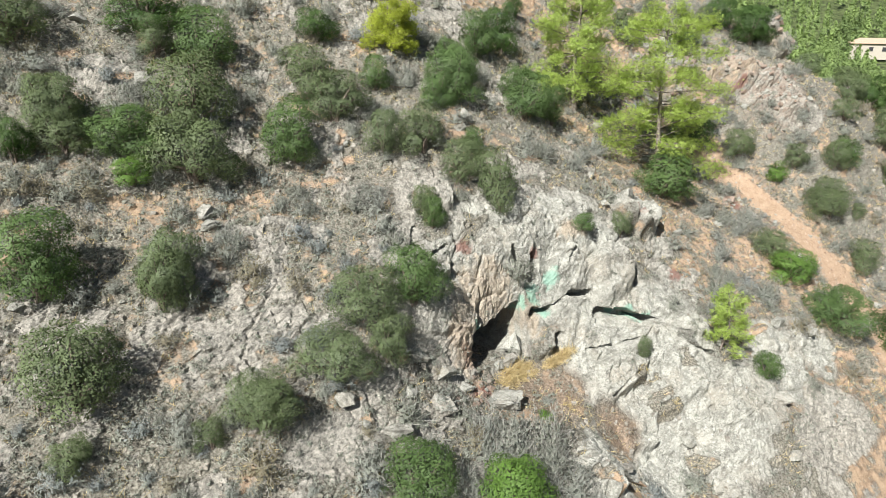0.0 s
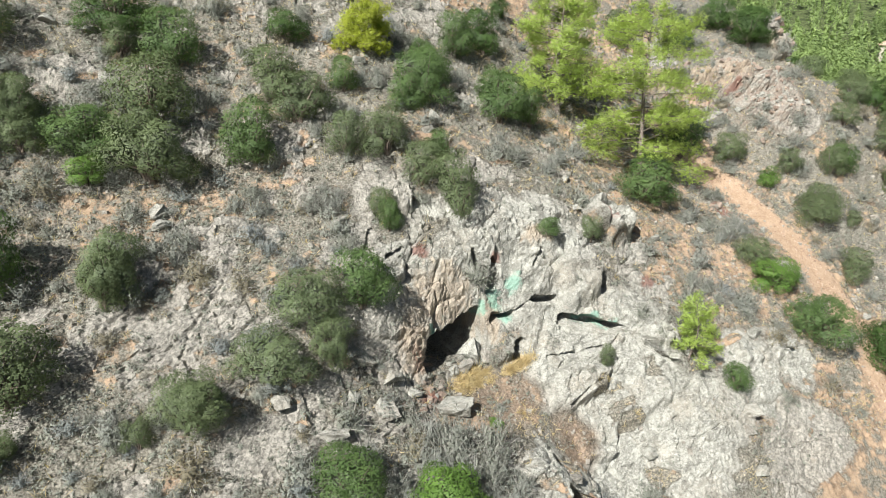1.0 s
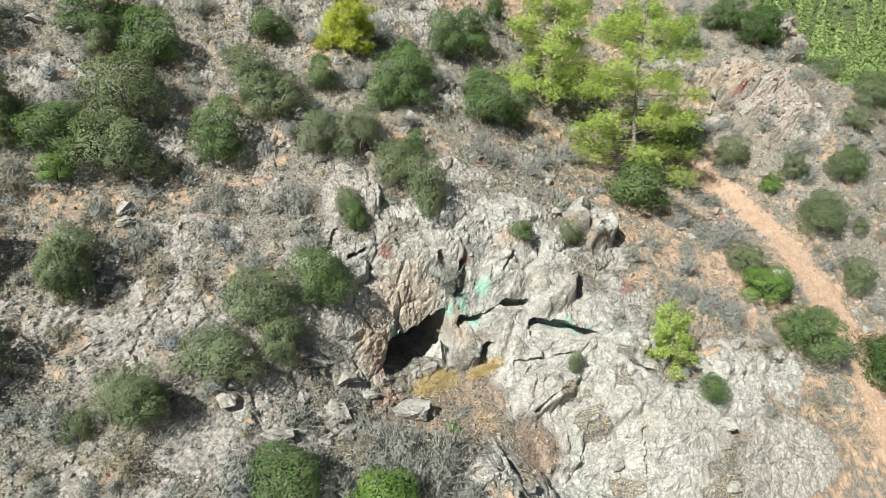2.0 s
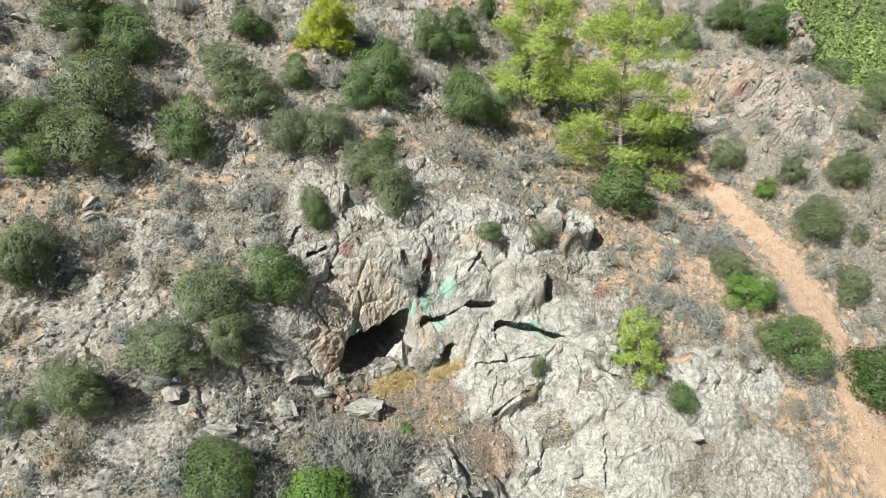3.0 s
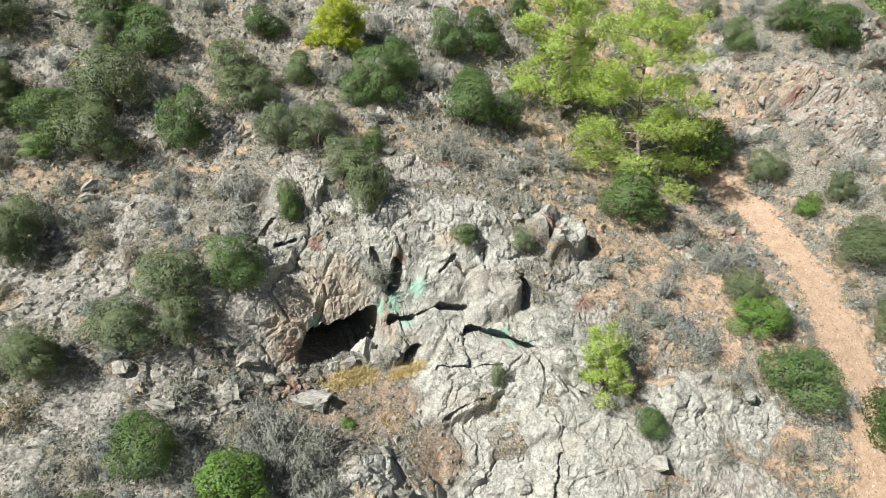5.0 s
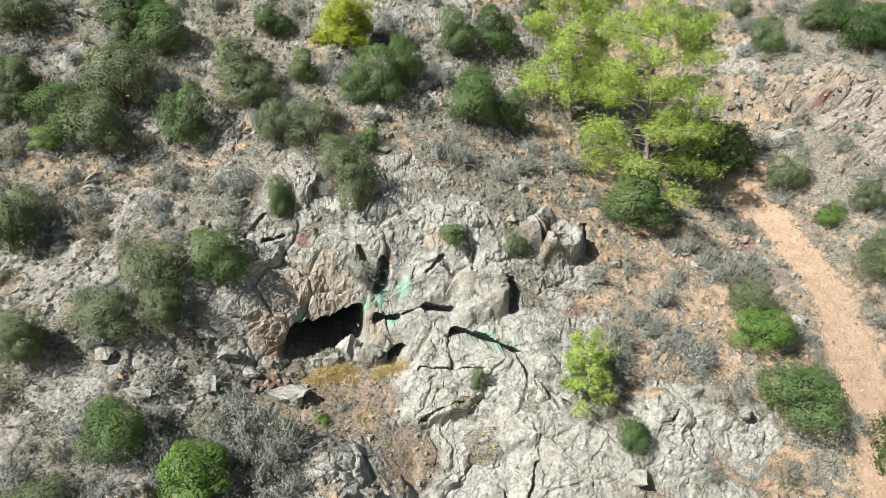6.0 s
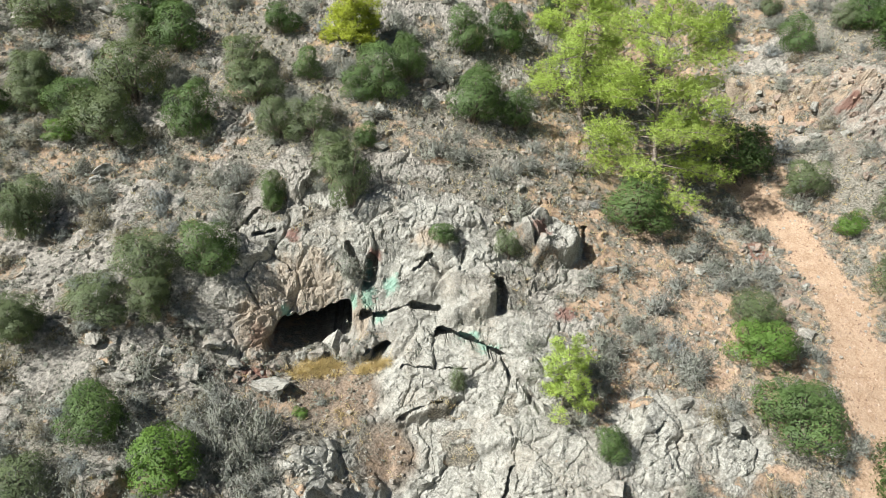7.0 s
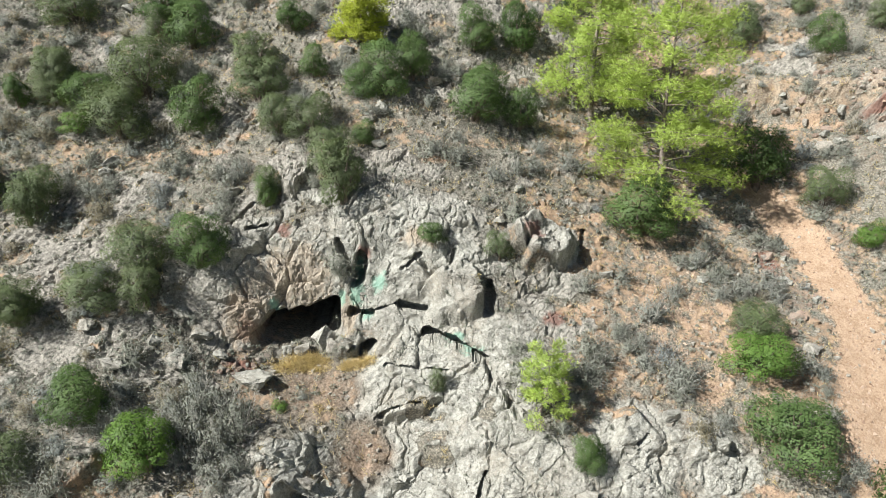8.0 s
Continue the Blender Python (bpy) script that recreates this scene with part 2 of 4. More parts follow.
# ---- the hillside: (p along the contour, w up the slope, d out of it) ----
ALONG = np.array((0.8046, 0.5938, 0.0))
UP_HILL = np.array((-0.5938, 0.8046, 0.0))
FOOT, COS, SIN = -4.17, 0.7820, 0.6233
SWELLS = [
    (-0.05, 0.28, 0.66, 0.03, -0.04, -0.46, 0.08, 0.01, -0.02),
    (-0.33, 0.44, 0.55, -1.09, 0.15, 0.33, 0.34, -0.47, -0.05),
    (-0.43, 0.39, 0.29, -0.57, 0.17, 0.25, -0.50, 0.07, 0.65),
    (-0.64, -0.42, -0.31, 1.56, 0.17, -1.14, -1.74, 1.31, 1.27),
    (-0.01, -0.02, -0.52, 0.43, -0.56, -0.80, -0.94, 0.97, 0.50),
    (-0.57, -0.82, 0.36, 0.43, -0.35, -0.38, -0.98, -0.33, -0.01),
    (-0.23, -0.33, 0.03, 0.02, -0.10, -0.09, -0.30, -0.21, -0.03),
]
CRAGS = [
    (0.21, 0.09, 0.47, 0.39, -0.52, -0.61, 0.42, 0.56),
    (0.42, 0.08, 0.43, 0.23, -0.78, -0.22, 0.38, 0.29),
    (-0.19, -0.33, -0.10, -0.22, 0.07, 0.45, 0.24, 0.02),
    (-0.33, -0.55, -0.86, -1.10, -0.47, -0.56, 0.20, -0.06),
    (0.46, 0.32, -0.26, -0.76, -0.10, -0.10, 0.40, -0.40),
    (0.42, 0.10, 0.33, 0.53, 0.61, 0.26, 0.29, 0.26),
]
# cracks, slits and undercuts: from, to, half width, depth
CRACKS = [
    (24.7, 31.7, 25.0, 32.6, 0.48, 1.7),
    (25.15, 28.0, 25.5, 28.35, 0.45, 1.6),
    (24.4, 30.15, 25.6, 30.0, 0.30, 1.1),
    (28.7, 28.9, 31.7, 26.75, 0.40, 1.4),
    (32.1, 29.5, 32.1, 31.0, 0.42, 0.9),
    (31.7, 26.7, 32.1, 25.2, 0.26, 1.0), (32.1, 25.2, 33.1, 23.7, 0.34, 0.8),
    (33.0, 24.0, 33.7, 23.4, 0.30, 0.6),
    (25.6, 30.0, 27.2, 30.3, 0.14, 0.5), (27.2, 30.2, 28.6, 29.9, 0.22, 0.9),
    (23.6, 33.4, 24.2, 32.2, 0.24, 0.7),
    (17.4, 34.6, 18.6, 36.3, 0.22, 0.5),
    (18.6, 34.3, 19.6, 34.6, 0.18, 0.6),
    (22.0, 20.3, 24.2, 18.9, 0.35, 0.6),
    (38.2, 21.6, 39.2, 22.4, 0.16, 0.4),
    (26.0, 24.0, 28.2, 24.5, 0.14, 0.4),
    (26.4, 26.9, 29.6, 26.2, 0.16, 0.4),
    (27.4, 31.8, 28.4, 32.6, 0.15, 0.4),
    (29.8, 31.4, 30.2, 32.8, 0.14, 0.4),
    (22.9, 22.4, 23.6, 20.6, 0.25, 0.5),
    (31.3, 21.0, 30.5, 18.7, 0.24, 0.9),
    (38.2, 35.0, 37.7, 32.8, 0.30, 0.7),
    (34.4, 33.0, 34.0, 34.6, 0.20, 0.4),
]
# knolls and knobs of bedrock: place, half sizes, how far it stands out
KNOBS = [
    (68.6, 48.6, 1.6, 2.8, 2.6), (66.6, 46.0, 1.6, 1.0, 1.2), (62.0, 41.5, 2.4, 2.6, 0.8),
    (21.0, 37.8, 0.9, 1.3, 0.8),
    (35.4, 33.6, 1.9, 1.8, 1.7),
    (30.5, 30.6, 1.7, 1.6, 1.0),
    (27.6, 31.4, 1.6, 1.4, 0.5),
    (27.1, 24.8, 1.9, 1.1, 0.8),
    (24.6, 28.5, 0.7, 0.8, 0.6), (29.6, 26.3, 1.6, 0.8, 0.5), (30.0, 22.6, 2.2, 1.2, 0.5), (26.8, 21.8, 1.6, 1.0, 0.5),
    (21.5, 22.4, 1.3, 0.9, 0.6), (12.8, 21.2, 1.2, 1.0, 0.8), (10.4, 20.0, 1.3, 1.0, 0.7),
    (33.2, 25.6, 1.2, 1.0, 0.5),
    (21.6, 20.8, 1.4, 1.2, 0.7),
    (24.0, 20.2, 1.3, 1.1, 0.5),
    (38.7, 22.6, 1.0, 1.2, 0.7),
    (42.0, 22.4, 1.0, 1.2, 0.6),
    (24.0, 28.4, 0.6, 0.7, 0.5),
    (16.6, 17.6, 1.2, 1.4, 0.7),
    (59.6, 42.6, 1.6, 2.6, 0.8),
    (18.4, 33.8, 1.3, 1.2, 0.4),
    (25.6, 43.6, 0.5, 0.5, 0.6),
]
# bare rock: place and half sizes
OUTCROPS = [
    (25.0, 33.0, 8.5, 4.6), (29.5, 26.0, 6.5, 5.5), (28.5, 20.0, 7.5, 5.0), (36.0, 34.2, 2.6, 2.6),
    (21.8, 20.5, 2.8, 3.0), (38.6, 21.4, 3.2, 3.2), (42.6, 21.2, 2.2, 2.4), (18.0, 31.5, 3.0, 5.0),
    (60.5, 43.5, 3.4, 5.5), (20.3, 38.2, 2.2, 2.2), (16.5, 17.5, 2.2, 2.2), (10.0, 27.0, 2.5, 1.5),
    (56.0, 50.5, 4.0, 2.2), (6.5, 51.0, 2.2, 1.6), (27.0, 38.5, 3.0, 1.2), (33.0, 20.0, 4.0, 3.0), (68.2, 47.5, 2.2, 3.4), (62.0, 38.5, 2.6, 2.4), (39.5, 16.5, 4.5, 3.0),
]
# the gravel track, from the pines down to the valley, and the faint footpath along the slope: place and half width
TRACK = [(50.2, 40.2, 1.0), (51.4, 37.8, 1.3), (52.5, 34.4, 1.3), (52.8, 31.0, 1.5), (52.7, 27.5, 1.7), (51.9, 24.3, 1.8), (50.7, 21.0, 1.9), (49.6, 18.0, 2.0), (48.0, 12.0, 2.0)]
FOOTPATH = [(25.5, 43.2, 0.5), (27.5, 41.9, 0.6), (30.5, 40.9, 0.6), (33.5, 41.0, 0.55), (36.5, 41.6, 0.5), (39.0, 41.7, 0.5), (43.0, 41.5, 0.5), (47.0, 43.5, 0.7), (52.0, 45.0, 1.2), (57.0, 43.8, 1.0)]
BARE_SOIL = [(39.0, 36.0, 1.8, 0.8), (37.6, 29.6, 1.3, 0.8), (45.6, 29.6, 1.0, 1.2), (41.0, 29.8, 0.9, 1.4), (48.0, 36.4, 1.4, 1.0), (47.4, 21.6, 1.2, 1.0), (17.7, 43.6, 0.9, 0.8), (14.3, 40.7, 1.6, 0.9), (5.5, 52.4, 1.6, 0.8), (7.6, 50.9, 1.0, 0.8), (14.7, 29.6, 0.8, 0.6), (39.5, 32.7, 1.6, 0.9), (44.0, 28.0, 0.9, 1.6), (46.0, 23.4, 0.9, 1.4), (40.4, 31.9, 2.0, 1.3), (42.6, 28.6, 1.2, 1.6), (43.2, 24.5, 1.6, 1.8), (15.5, 40.6, 2.0, 0.9), (29.5, 39.6, 2.4, 0.8), (45.0, 19.5, 2.5, 1.6), (6.0, 27.0, 1.4, 0.9), (24.6, 42.2, 1.6, 0.8), (55.0, 44.4, 3.4, 0.9), (17.5, 41.9, 0.9, 0.8)]


def near_line(p, w, line):
    """1 on a track, falling to 0 at its edges."""
    best = np.full(np.shape(p), -9.0)
    for (a, b, ha), (c, e, hb) in zip(line, line[1:]):
        t = np.clip(((p - a) * (c - a) + (w - b) * (e - b)) / ((c - a) ** 2 + (e - b) ** 2), 0, 1)
        dist = np.hypot(p - a - t * (c - a), w - b - t * (e - b))
        best = np.maximum(best, 1 - dist / (ha + t * (hb - ha)))
    return best


def ovals(p, w, rows):
    best = np.full(np.shape(p), -9.0)
    for a, b, ra, rb, *_ in rows:
        best = np.maximum(best, 1 - np.hypot((p - a) / ra, (w - b) / rb))
    return best


def hillside(p, w, fine=True):
    """World places on the slope and the fields that its material reads."""
    p, w = np.asarray(p, float), np.asarray(w, float)
    d = np.zeros_like(p)
    for j, row in enumerate(SWELLS):
        for i, k in enumerate(row):
            d += k * np.exp(-((p + 2 - 9 * i) ** 2 + (w - 12 - 9 * j) ** 2) / 98.0)
    for j, row in enumerate(CRAGS):
        for i, k in enumerate(row):
            d += k * np.exp(-((p - 14 - 3 * i) ** 2 + (w - 19 - 3 * j) ** 2) / 8.82)
    wob1, wob2 = swirl(p / 1.7, w / 1.7, 3, 3), swirl(p / 1.7, w / 1.7, 9, 3)
    wide = swirl(p / 5.0, w / 5.0, 21, 4, 0.55)
    rock = np.clip(0.5 + 1.1 * (ovals(p + 0.9 * wob1, w + 0.9 * wob2, OUTCROPS) - 0.12), 0, 1)
    rock = np.maximum(rock, step(0.55 * wide + 0.75 * swirl(p / 1.5, w / 1.3, 33, 4, 0.6), -0.02, 0.25) * 0.85 * (1 - 0.55 * step(p, 34, 42)) * (1 - 0.35 * (1 - step(p, 8, 17)) * step(w, 36, 44)))
    pale = np.clip(0.4 + 1.2 * ovals(p + 1.2 * wob1, w + 1.2 * wob2, OUTCROPS[:7]), 0, 1)
    pocket = step(swirl(p / 2.4, w / 1.7, 91, 4, 0.6), 0.18, 0.42) * (1 - 0.9 * step(ovals(p, w, [(27.0, 31.0, 9.0, 5.5)]), 0.0, 0.2))
    rock = rock * (1 - 0.85 * pocket * step(p, 17, 20))
    track = near_line(p + 0.6 * wob1, w + 0.6 * wob2, TRACK)
    foot = near_line(p + 0.3 * wob1, w + 0.3 * wob2, FOOTPATH)
    bare = ovals(p + 0.6 * wob1, w + 0.6 * wob2, BARE_SOIL)
    path = np.clip(np.maximum(np.maximum(0.46 + 0.95 * track, 0.10 + 0.50 * foot), 0.17 + 0.62 * bare), 0, 1)
    path = np.maximum(path, 0.46 * np.clip(2.2 * ovals(p + 1.5 * wob1, w + 1.5 * wob2, [(43.0, 30.0, 6.5, 9.5), (34.5, 41.2, 9.0, 1.8), (13.0, 41.0, 6.0, 2.5)]), 0, 1))
    straw = np.clip(np.maximum(0.25 + 0.9 * ovals(p + 0.4 * wob1, w + 0.4 * wob2, [(21.9, 27.5, 2.0, 1.0), (24.9, 27.2, 1.4, 0.5)]),
                               0.05 + 0.4 * ovals(p, w, [(23.2, 24.6, 3.2, 2.4)])), 0, 1)
    straw = np.maximum(straw, 0.40 * pocket * step(p, 24, 27) * (1 - step(p, 46, 50)) * (1 - step(w, 28, 31)))
    terrace = np.clip(1.6 * ovals(p + 0.4 * wob1, w + 0.4 * wob2, [(22.6, 25.6, 3.2, 2.5), (25.4, 22.4, 1.7, 2.2)]), 0, 1)
    red = np.clip(0.25 + 0.9 * ovals(p, w, [(18.8, 29.0, 0.9, 1.2), (34.8, 33.9, 0.9, 1.3), (20.6, 34.3, 0.7, 0.8), (25.2, 32.9, 0.7, 0.6), (18.6, 27.0, 1.5, 0.7), (58.8, 43.6, 1.0, 0.6), (35.6, 29.0, 1.0, 0.8), (49.6, 33.4, 0.9, 1.6)]), 0, 1)
    ochre = np.clip(0.34 + 0.9 * ovals(p, w, [(21.2, 31.8, 2.9, 2.2), (18.8, 29.6, 1.5, 2.2), (53.0, 47.3, 2.4, 1.3), (56.5, 45.8, 2.6, 1.4), (60.0, 45.5, 2.6, 2.2), (68.0, 46.5, 2.0, 2.4), (24.3, 30.2, 0.9, 1.6), (28.4, 33.4, 1.5, 0.7)]), 0, 1)
    copper = np.clip(0.2 + 1.0 * ovals(p, w, [(24.7, 31.0, 0.8, 1.2), (25.3, 29.8, 0.7, 0.35), (30.2, 28.0, 1.0, 0.6), (31.1, 27.2, 1.1, 0.6), (24.8, 31.9, 0.5, 0.9), (20.2, 30.4, 0.5, 0.6), (23.9, 30.9, 0.4, 0.9), (26.0, 31.4, 0.8, 0.9)]), 0, 1)
    brown = np.clip(1.5 * ovals(p + 0.8 * wob1, w + 0.8 * wob2, [(60.3, 42.5, 5.0, 6.5), (53.5, 34.0, 2.4, 2.2), (50.0, 31.5, 1.6, 3.0)]), 0, 1)
    orange = step(p, 33, 37) * (1 - step(p, 52, 60))
    rock = np.clip(rock * (1 - step(path, 0.4, 0.7)) * (1 - 0.85 * terrace), 0, 1)
    away = step(p, -4, 0) * (1 - step(p, 80, 84)) * step(w, 12, 15) * (1 - step(w, 60, 64))
    for a, b, ra, rb, h in KNOBS:
        r2 = np.hypot((p + 0.6 * wob1 - a) / ra, (w + 0.6 * wob2 - b) / rb)
        d += 1.1 * h * (1 - step(r2, 0.68, 1.1)) * (0.75 + 0.5 * wob1)
    if fine:
        bend1, bend2 = swirl(p / 0.75, w / 0.75, 81, 3, 0.55), swirl(p / 0.75, w / 0.75, 82, 3, 0.55)
        x, y = p + 0.45 * wob1 + 0.22 * bend1, w + 0.45 * wob2 + 0.22 * bend2
        tx, ty = x * 0.83 + y * 0.56, y * 0.83 - x * 0.56
        crag = 0.50 * swirl(tx / 2.9, ty / 2.4, 71, 4, 0.42)
        ledge = (w + 0.22 * p + 0.9 * swirl(p / 3.1, w / 3.1, 73, 3)) / 2.1
        crag *= 1 - 0.45 * step(ovals(p, w, [(29.0, 21.5, 10.0, 5.0)]), 0.0, 0.3)
        crag += 0.42 * (1 - brown) * (ledge - np.floor(ledge) - 0.5) * step(swirl(p / 3.7, w / 2.9, 74, 2), -0.2, 0.3)
        split = step(swirl(p / 2.3, w / 2.3, 51, 3), -0.35, 0.3)
        for wide_by, high_by, seed, heave, swell, tilt, crease in ((2.4, 2.1, 5, 0.30, 0.16, 0.30, 0.22), (1.0, 0.9, 6, 0.08, 0.06, 0.15, 0.10), (0.42, 0.38, 7, 0.045, 0.035, 0.12, 0.03)):
            f1, gap, r, ox, oy = blocks(tx / wide_by, ty / high_by, seed)
            rise = np.sqrt(step(gap, 0.0, 0.30)) * (0.4 + 0.6 * split)
            crag += (1 + 1.2 * brown * (wide_by < 2)) * heave * (r[0] - 0.5) + swell * rise + (1 + 0.8 * brown) * tilt * wide_by ** 0.3 * (ox * (r[1] - 0.5) + oy * (r[2] - 0.38)) - crease * split * (1 - step(gap, 0.0, 0.10))
        crag += 0.05 * swirl(p / 0.26, w / 0.26, 14, 2, 0.8)
        for size, deep_by, seed in ((1.1, 0.24, 72), (0.46, 0.13, 75), (0.21, 0.06, 76)):
            crag += deep_by * (0.3 - np.sqrt(np.abs(swirl(x / size, y / (0.85 * size), seed, 2, 0.4)) + 0.004))
        crag += 0.26 * step(ovals(p, w, [(21.3, 32.0, 3.4, 2.4)]), 0.0, 0.5) * swirl(p / 0.8 + 0.6 * wob1, w / 2.2, 83, 4, 0.6)
        f1, gap, r, ox, oy = blocks(x / 0.62, y / 0.62, 12)
        stones = np.where(r[0] > 0.62, 0.18 * (1 - step(f1, 0.12, 0.45)) * (0.3 + r[1]), 0.0)
        earth = 0.12 * swirl(p / 1.1, w / 1.1, 15, 4, 0.6) + stones * (1 - step(path, 0.35, 0.55)) * (1 - 0.7 * terrace)
        d += away * (rock * crag * (0.72 + 0.22 * wide + 0.3 * brown + 0.10 * pale) + (1 - rock) * earth * (1 - 0.6 * step(path, 0.5, 0.8)) + 0.16 * wide)
    # the old cutting above the track: a bench with a broken bank behind it
    bank = step(p, 48, 51) * (1 - step(p, 60.5, 63.5))
    middle = 48.0 - 0.45 * (p - 51) + 0.5 * wob1
    d += bank * (1.1 * np.exp(-((w - middle - 1.0) / 1.2) ** 2) - 0.8 * np.exp(-((w - middle + 1.5) / 1.0) ** 2))
    d -= 4.6 * step(p, 65.5, 79) * step(w, 40, 48)
    inward = np.zeros_like(p)
    for a, b, c, e, half, depth in CRACKS:
        t = np.clip(((p - a) * (c - a) + (w - b) * (e - b)) / ((c - a) ** 2 + (e - b) ** 2), 0, 1)
        above = w + 0.15 * wob2 - b - t * (e - b)
        dist = np.hypot(p + 0.15 * wob1 - a - t * (c - a), above) * (1.17 + 0.33 * np.tanh(2 * above / half))
        inward = np.maximum(inward, depth * (1 - step(dist, 0.45 * half, half)))
    # the cave: a level floor running into the hill under an arched lip
    pc, wc = p + 0.22 * wob1, w + 0.18 * wob2
    sill = 28.15 + 0.19 * (pc - 19.2)
    lip = 28.6 + 1.6 * step(pc, 19.0, 19.9) + 0.16 * np.maximum(pc - 19.9, 0) + 0.22 * swirl(p / 0.5, w / 9.0, 84, 2)
    mouth = step(pc, 18.95, 19.25) * (1 - step(pc, 23.45, 23.75)) * (1 - step(wc, lip - 0.05, lip + 0.07))
    deep = mouth * step(wc, sill + 0.15, sill + 0.85)
    flat = mouth * np.clip(wc - sill, 0, 2.2)
    s = w * COS - d * SIN + inward * 0.95 + 6.5 * deep
    z = FOOT + w * SIN + d * COS - 0.15 * inward - flat * 1.25
    # beyond the ridge the ground drops to a wooded valley
    xy = p[..., None] * ALONG[:2] + s[..., None] * UP_HILL[:2]
    dist = np.hypot(xy[..., 0], xy[..., 1])
    valley = 11.5 + 2.5 * swirl(xy[..., 0] / 60, xy[..., 1] / 60, 41, 3) + 0.17 * np.clip(dist - 270, 0, 900)
    over = step(p - 0.8 * np.clip(45 - w, 0, 12) - 0.9 * np.clip(w - 47, 0, 12), 72.0, 97)
    over = np.maximum(over, step(p, 94, 125))
    z = z * (1 - over) + valley * over
    z = np.where(z < -4, -4 - 8 * (1 - np.exp((np.minimum(z, -4) + 4) / 8)), z)
    return np.concatenate([xy, z[..., None]], -1), {"rock": rock, "path": path, "straw": straw, "red": red, "ochre": ochre, "copper": copper, "terrace": terrace, "brown": brown, "wood": over, "pale": pale, "orange": orange}


def spot(p, w, sink=0.0):
    """One place on the hillside."""
    place, _ = hillside(np.array([p]), np.array([w]))
    return Vector(place[0]) - Vector((0, 0, sink))


def spots(rows, sink):
    """The places of many rows (along, up the slope, ...) at once."""
    places, _ = hillside([r[0] for r in rows], [r[1] for r in rows])
    return [Vector(q) - Vector((0, 0, sink)) for q in places]


def candidates(n, seed, low, high):
    """Random places with the ground's fields, worked out in one go."""
    rng = np.random.default_rng(seed)
    p, w = rng.uniform(low, high, n), rng.uniform(16, 57, n)
    _, f = hillside(p, w)
    return [(float(p[i]), float(w[i]), {k: float(v[i]) for k, v in f.items()}) for i in range(n)]


def from_arrays(name, verts, faces, material, smooth=True, normals=None):
    """A mesh from an array of places and an array of faces of one size."""
    me = bpy.data.meshes.new(name)
    faces = np.asarray(faces, np.int32)
    n, k = faces.shape
    me.vertices.add(len(verts))
    me.vertices.foreach_set("co", np.asarray(verts, np.float32).ravel())
    me.loops.add(n * k)
    me.loops.foreach_set("vertex_index", faces.ravel())
    me.polygons.add(n)
    me.polygons.foreach_set("loop_start", np.arange(0, n * k, k, dtype=np.int32))
    me.polygons.foreach_set("loop_total", np.full(n, k, np.int32))
    me.polygons.foreach_set("use_smooth", np.full(n, smooth))
    me.materials.append(material)
    me.update(calc_edges=True)
    if normals is not None:
        me.polygons.foreach_set("use_smooth", np.full(n, True))
        me.normals_split_custom_set_from_vertices(np.asarray(normals, np.float32))
    return me


def lines(out_low, zones, out_high):
    """Grid lines: even within each zone (low, high, gap), ever wider outside."""
    mid = np.concatenate([np.arange(low, high - 0.5 * gap, gap) for low, high, gap in zones])
    gaps = 0.13 * 1.16 ** np.arange(1, 200)
    left, right = mid[0] - np.cumsum(gaps), mid[-1] + np.cumsum(gaps)
    return np.concatenate([left[left > out_low][::-1], mid, right[right < out_high]])


def build_ground():
    ps = lines(-500, ((-4, 8, 0.16), (8, 17, 0.125), (17, 36, 0.06), (36, 45, 0.09), (45, 64, 0.13), (64, 80, 0.2)), 1400)
    ws = lines(-400, ((15, 19, 0.10), (19, 36, 0.06), (36, 46, 0.13), (46, 59, 0.17)), 500)
    p, w = np.meshgrid(ps, ws)
    rng = np.random.default_rng(1)
    inside = (p > -4) & (p < 80) & (w > 15) & (w < 59)
    p, w = p + inside * rng.uniform(-0.02, 0.02, p.shape), w + inside * rng.uniform(-0.02, 0.02, p.shape)
    places, fields = hillside(p.ravel(), w.ravel())
    a = np.arange(len(ps) * len(ws)).reshape(len(ws), len(ps))
    faces = np.stack([a[:-1, :-1], a[:-1, 1:], a[1:, 1:], a[1:, :-1]], -1).reshape(-1, 4)
    me = from_arrays("ground", places, faces, GROUND, False)
    for key, values in fields.items():
        me.attributes.new(key, "FLOAT", "POINT").data.foreach_set("value", values.astype(np.float32).ravel())
    return tagged(new("ground", me), "steep stony hillside of pale grey rock and orange soil", "hillside", kind="structure")


build_ground()


# ---- plants ----
def part(name, me, parent, label=""):
    ob = new(name, me)
    ob.parent = parent
    return tagged(ob, label)


def tubes(paths, sides=5):
    """Tapered limbs: each path a list of (place, radius)."""
    verts, faces = [], []
    for path in paths:
        base = len(verts)
        for i, (c, r) in enumerate(path):
            c = Vector(c)
            ahead = (Vector(path[min(i + 1, len(path) - 1)][0]) - Vector(path[max(i - 1, 0)][0])).normalized()
            side = ahead.orthogonal().normalized()
            other = ahead.cross(side)
            for k in range(sides):
                a = 2 * math.pi * k / sides
                verts.append(c + (side * math.cos(a) + other * math.sin(a)) * r)
        for i in range(len(path) - 1):
            for k in range(sides):
                q = base + i * sides
                faces.append((q + k, q + (k + 1) % sides, q + sides + (k + 1) % sides, q + sides + k))
    return np.array(verts), np.array(faces)


def unit(v):
    return v / np.maximum(np.linalg.norm(v, axis=1)[:, None], 1e-6)


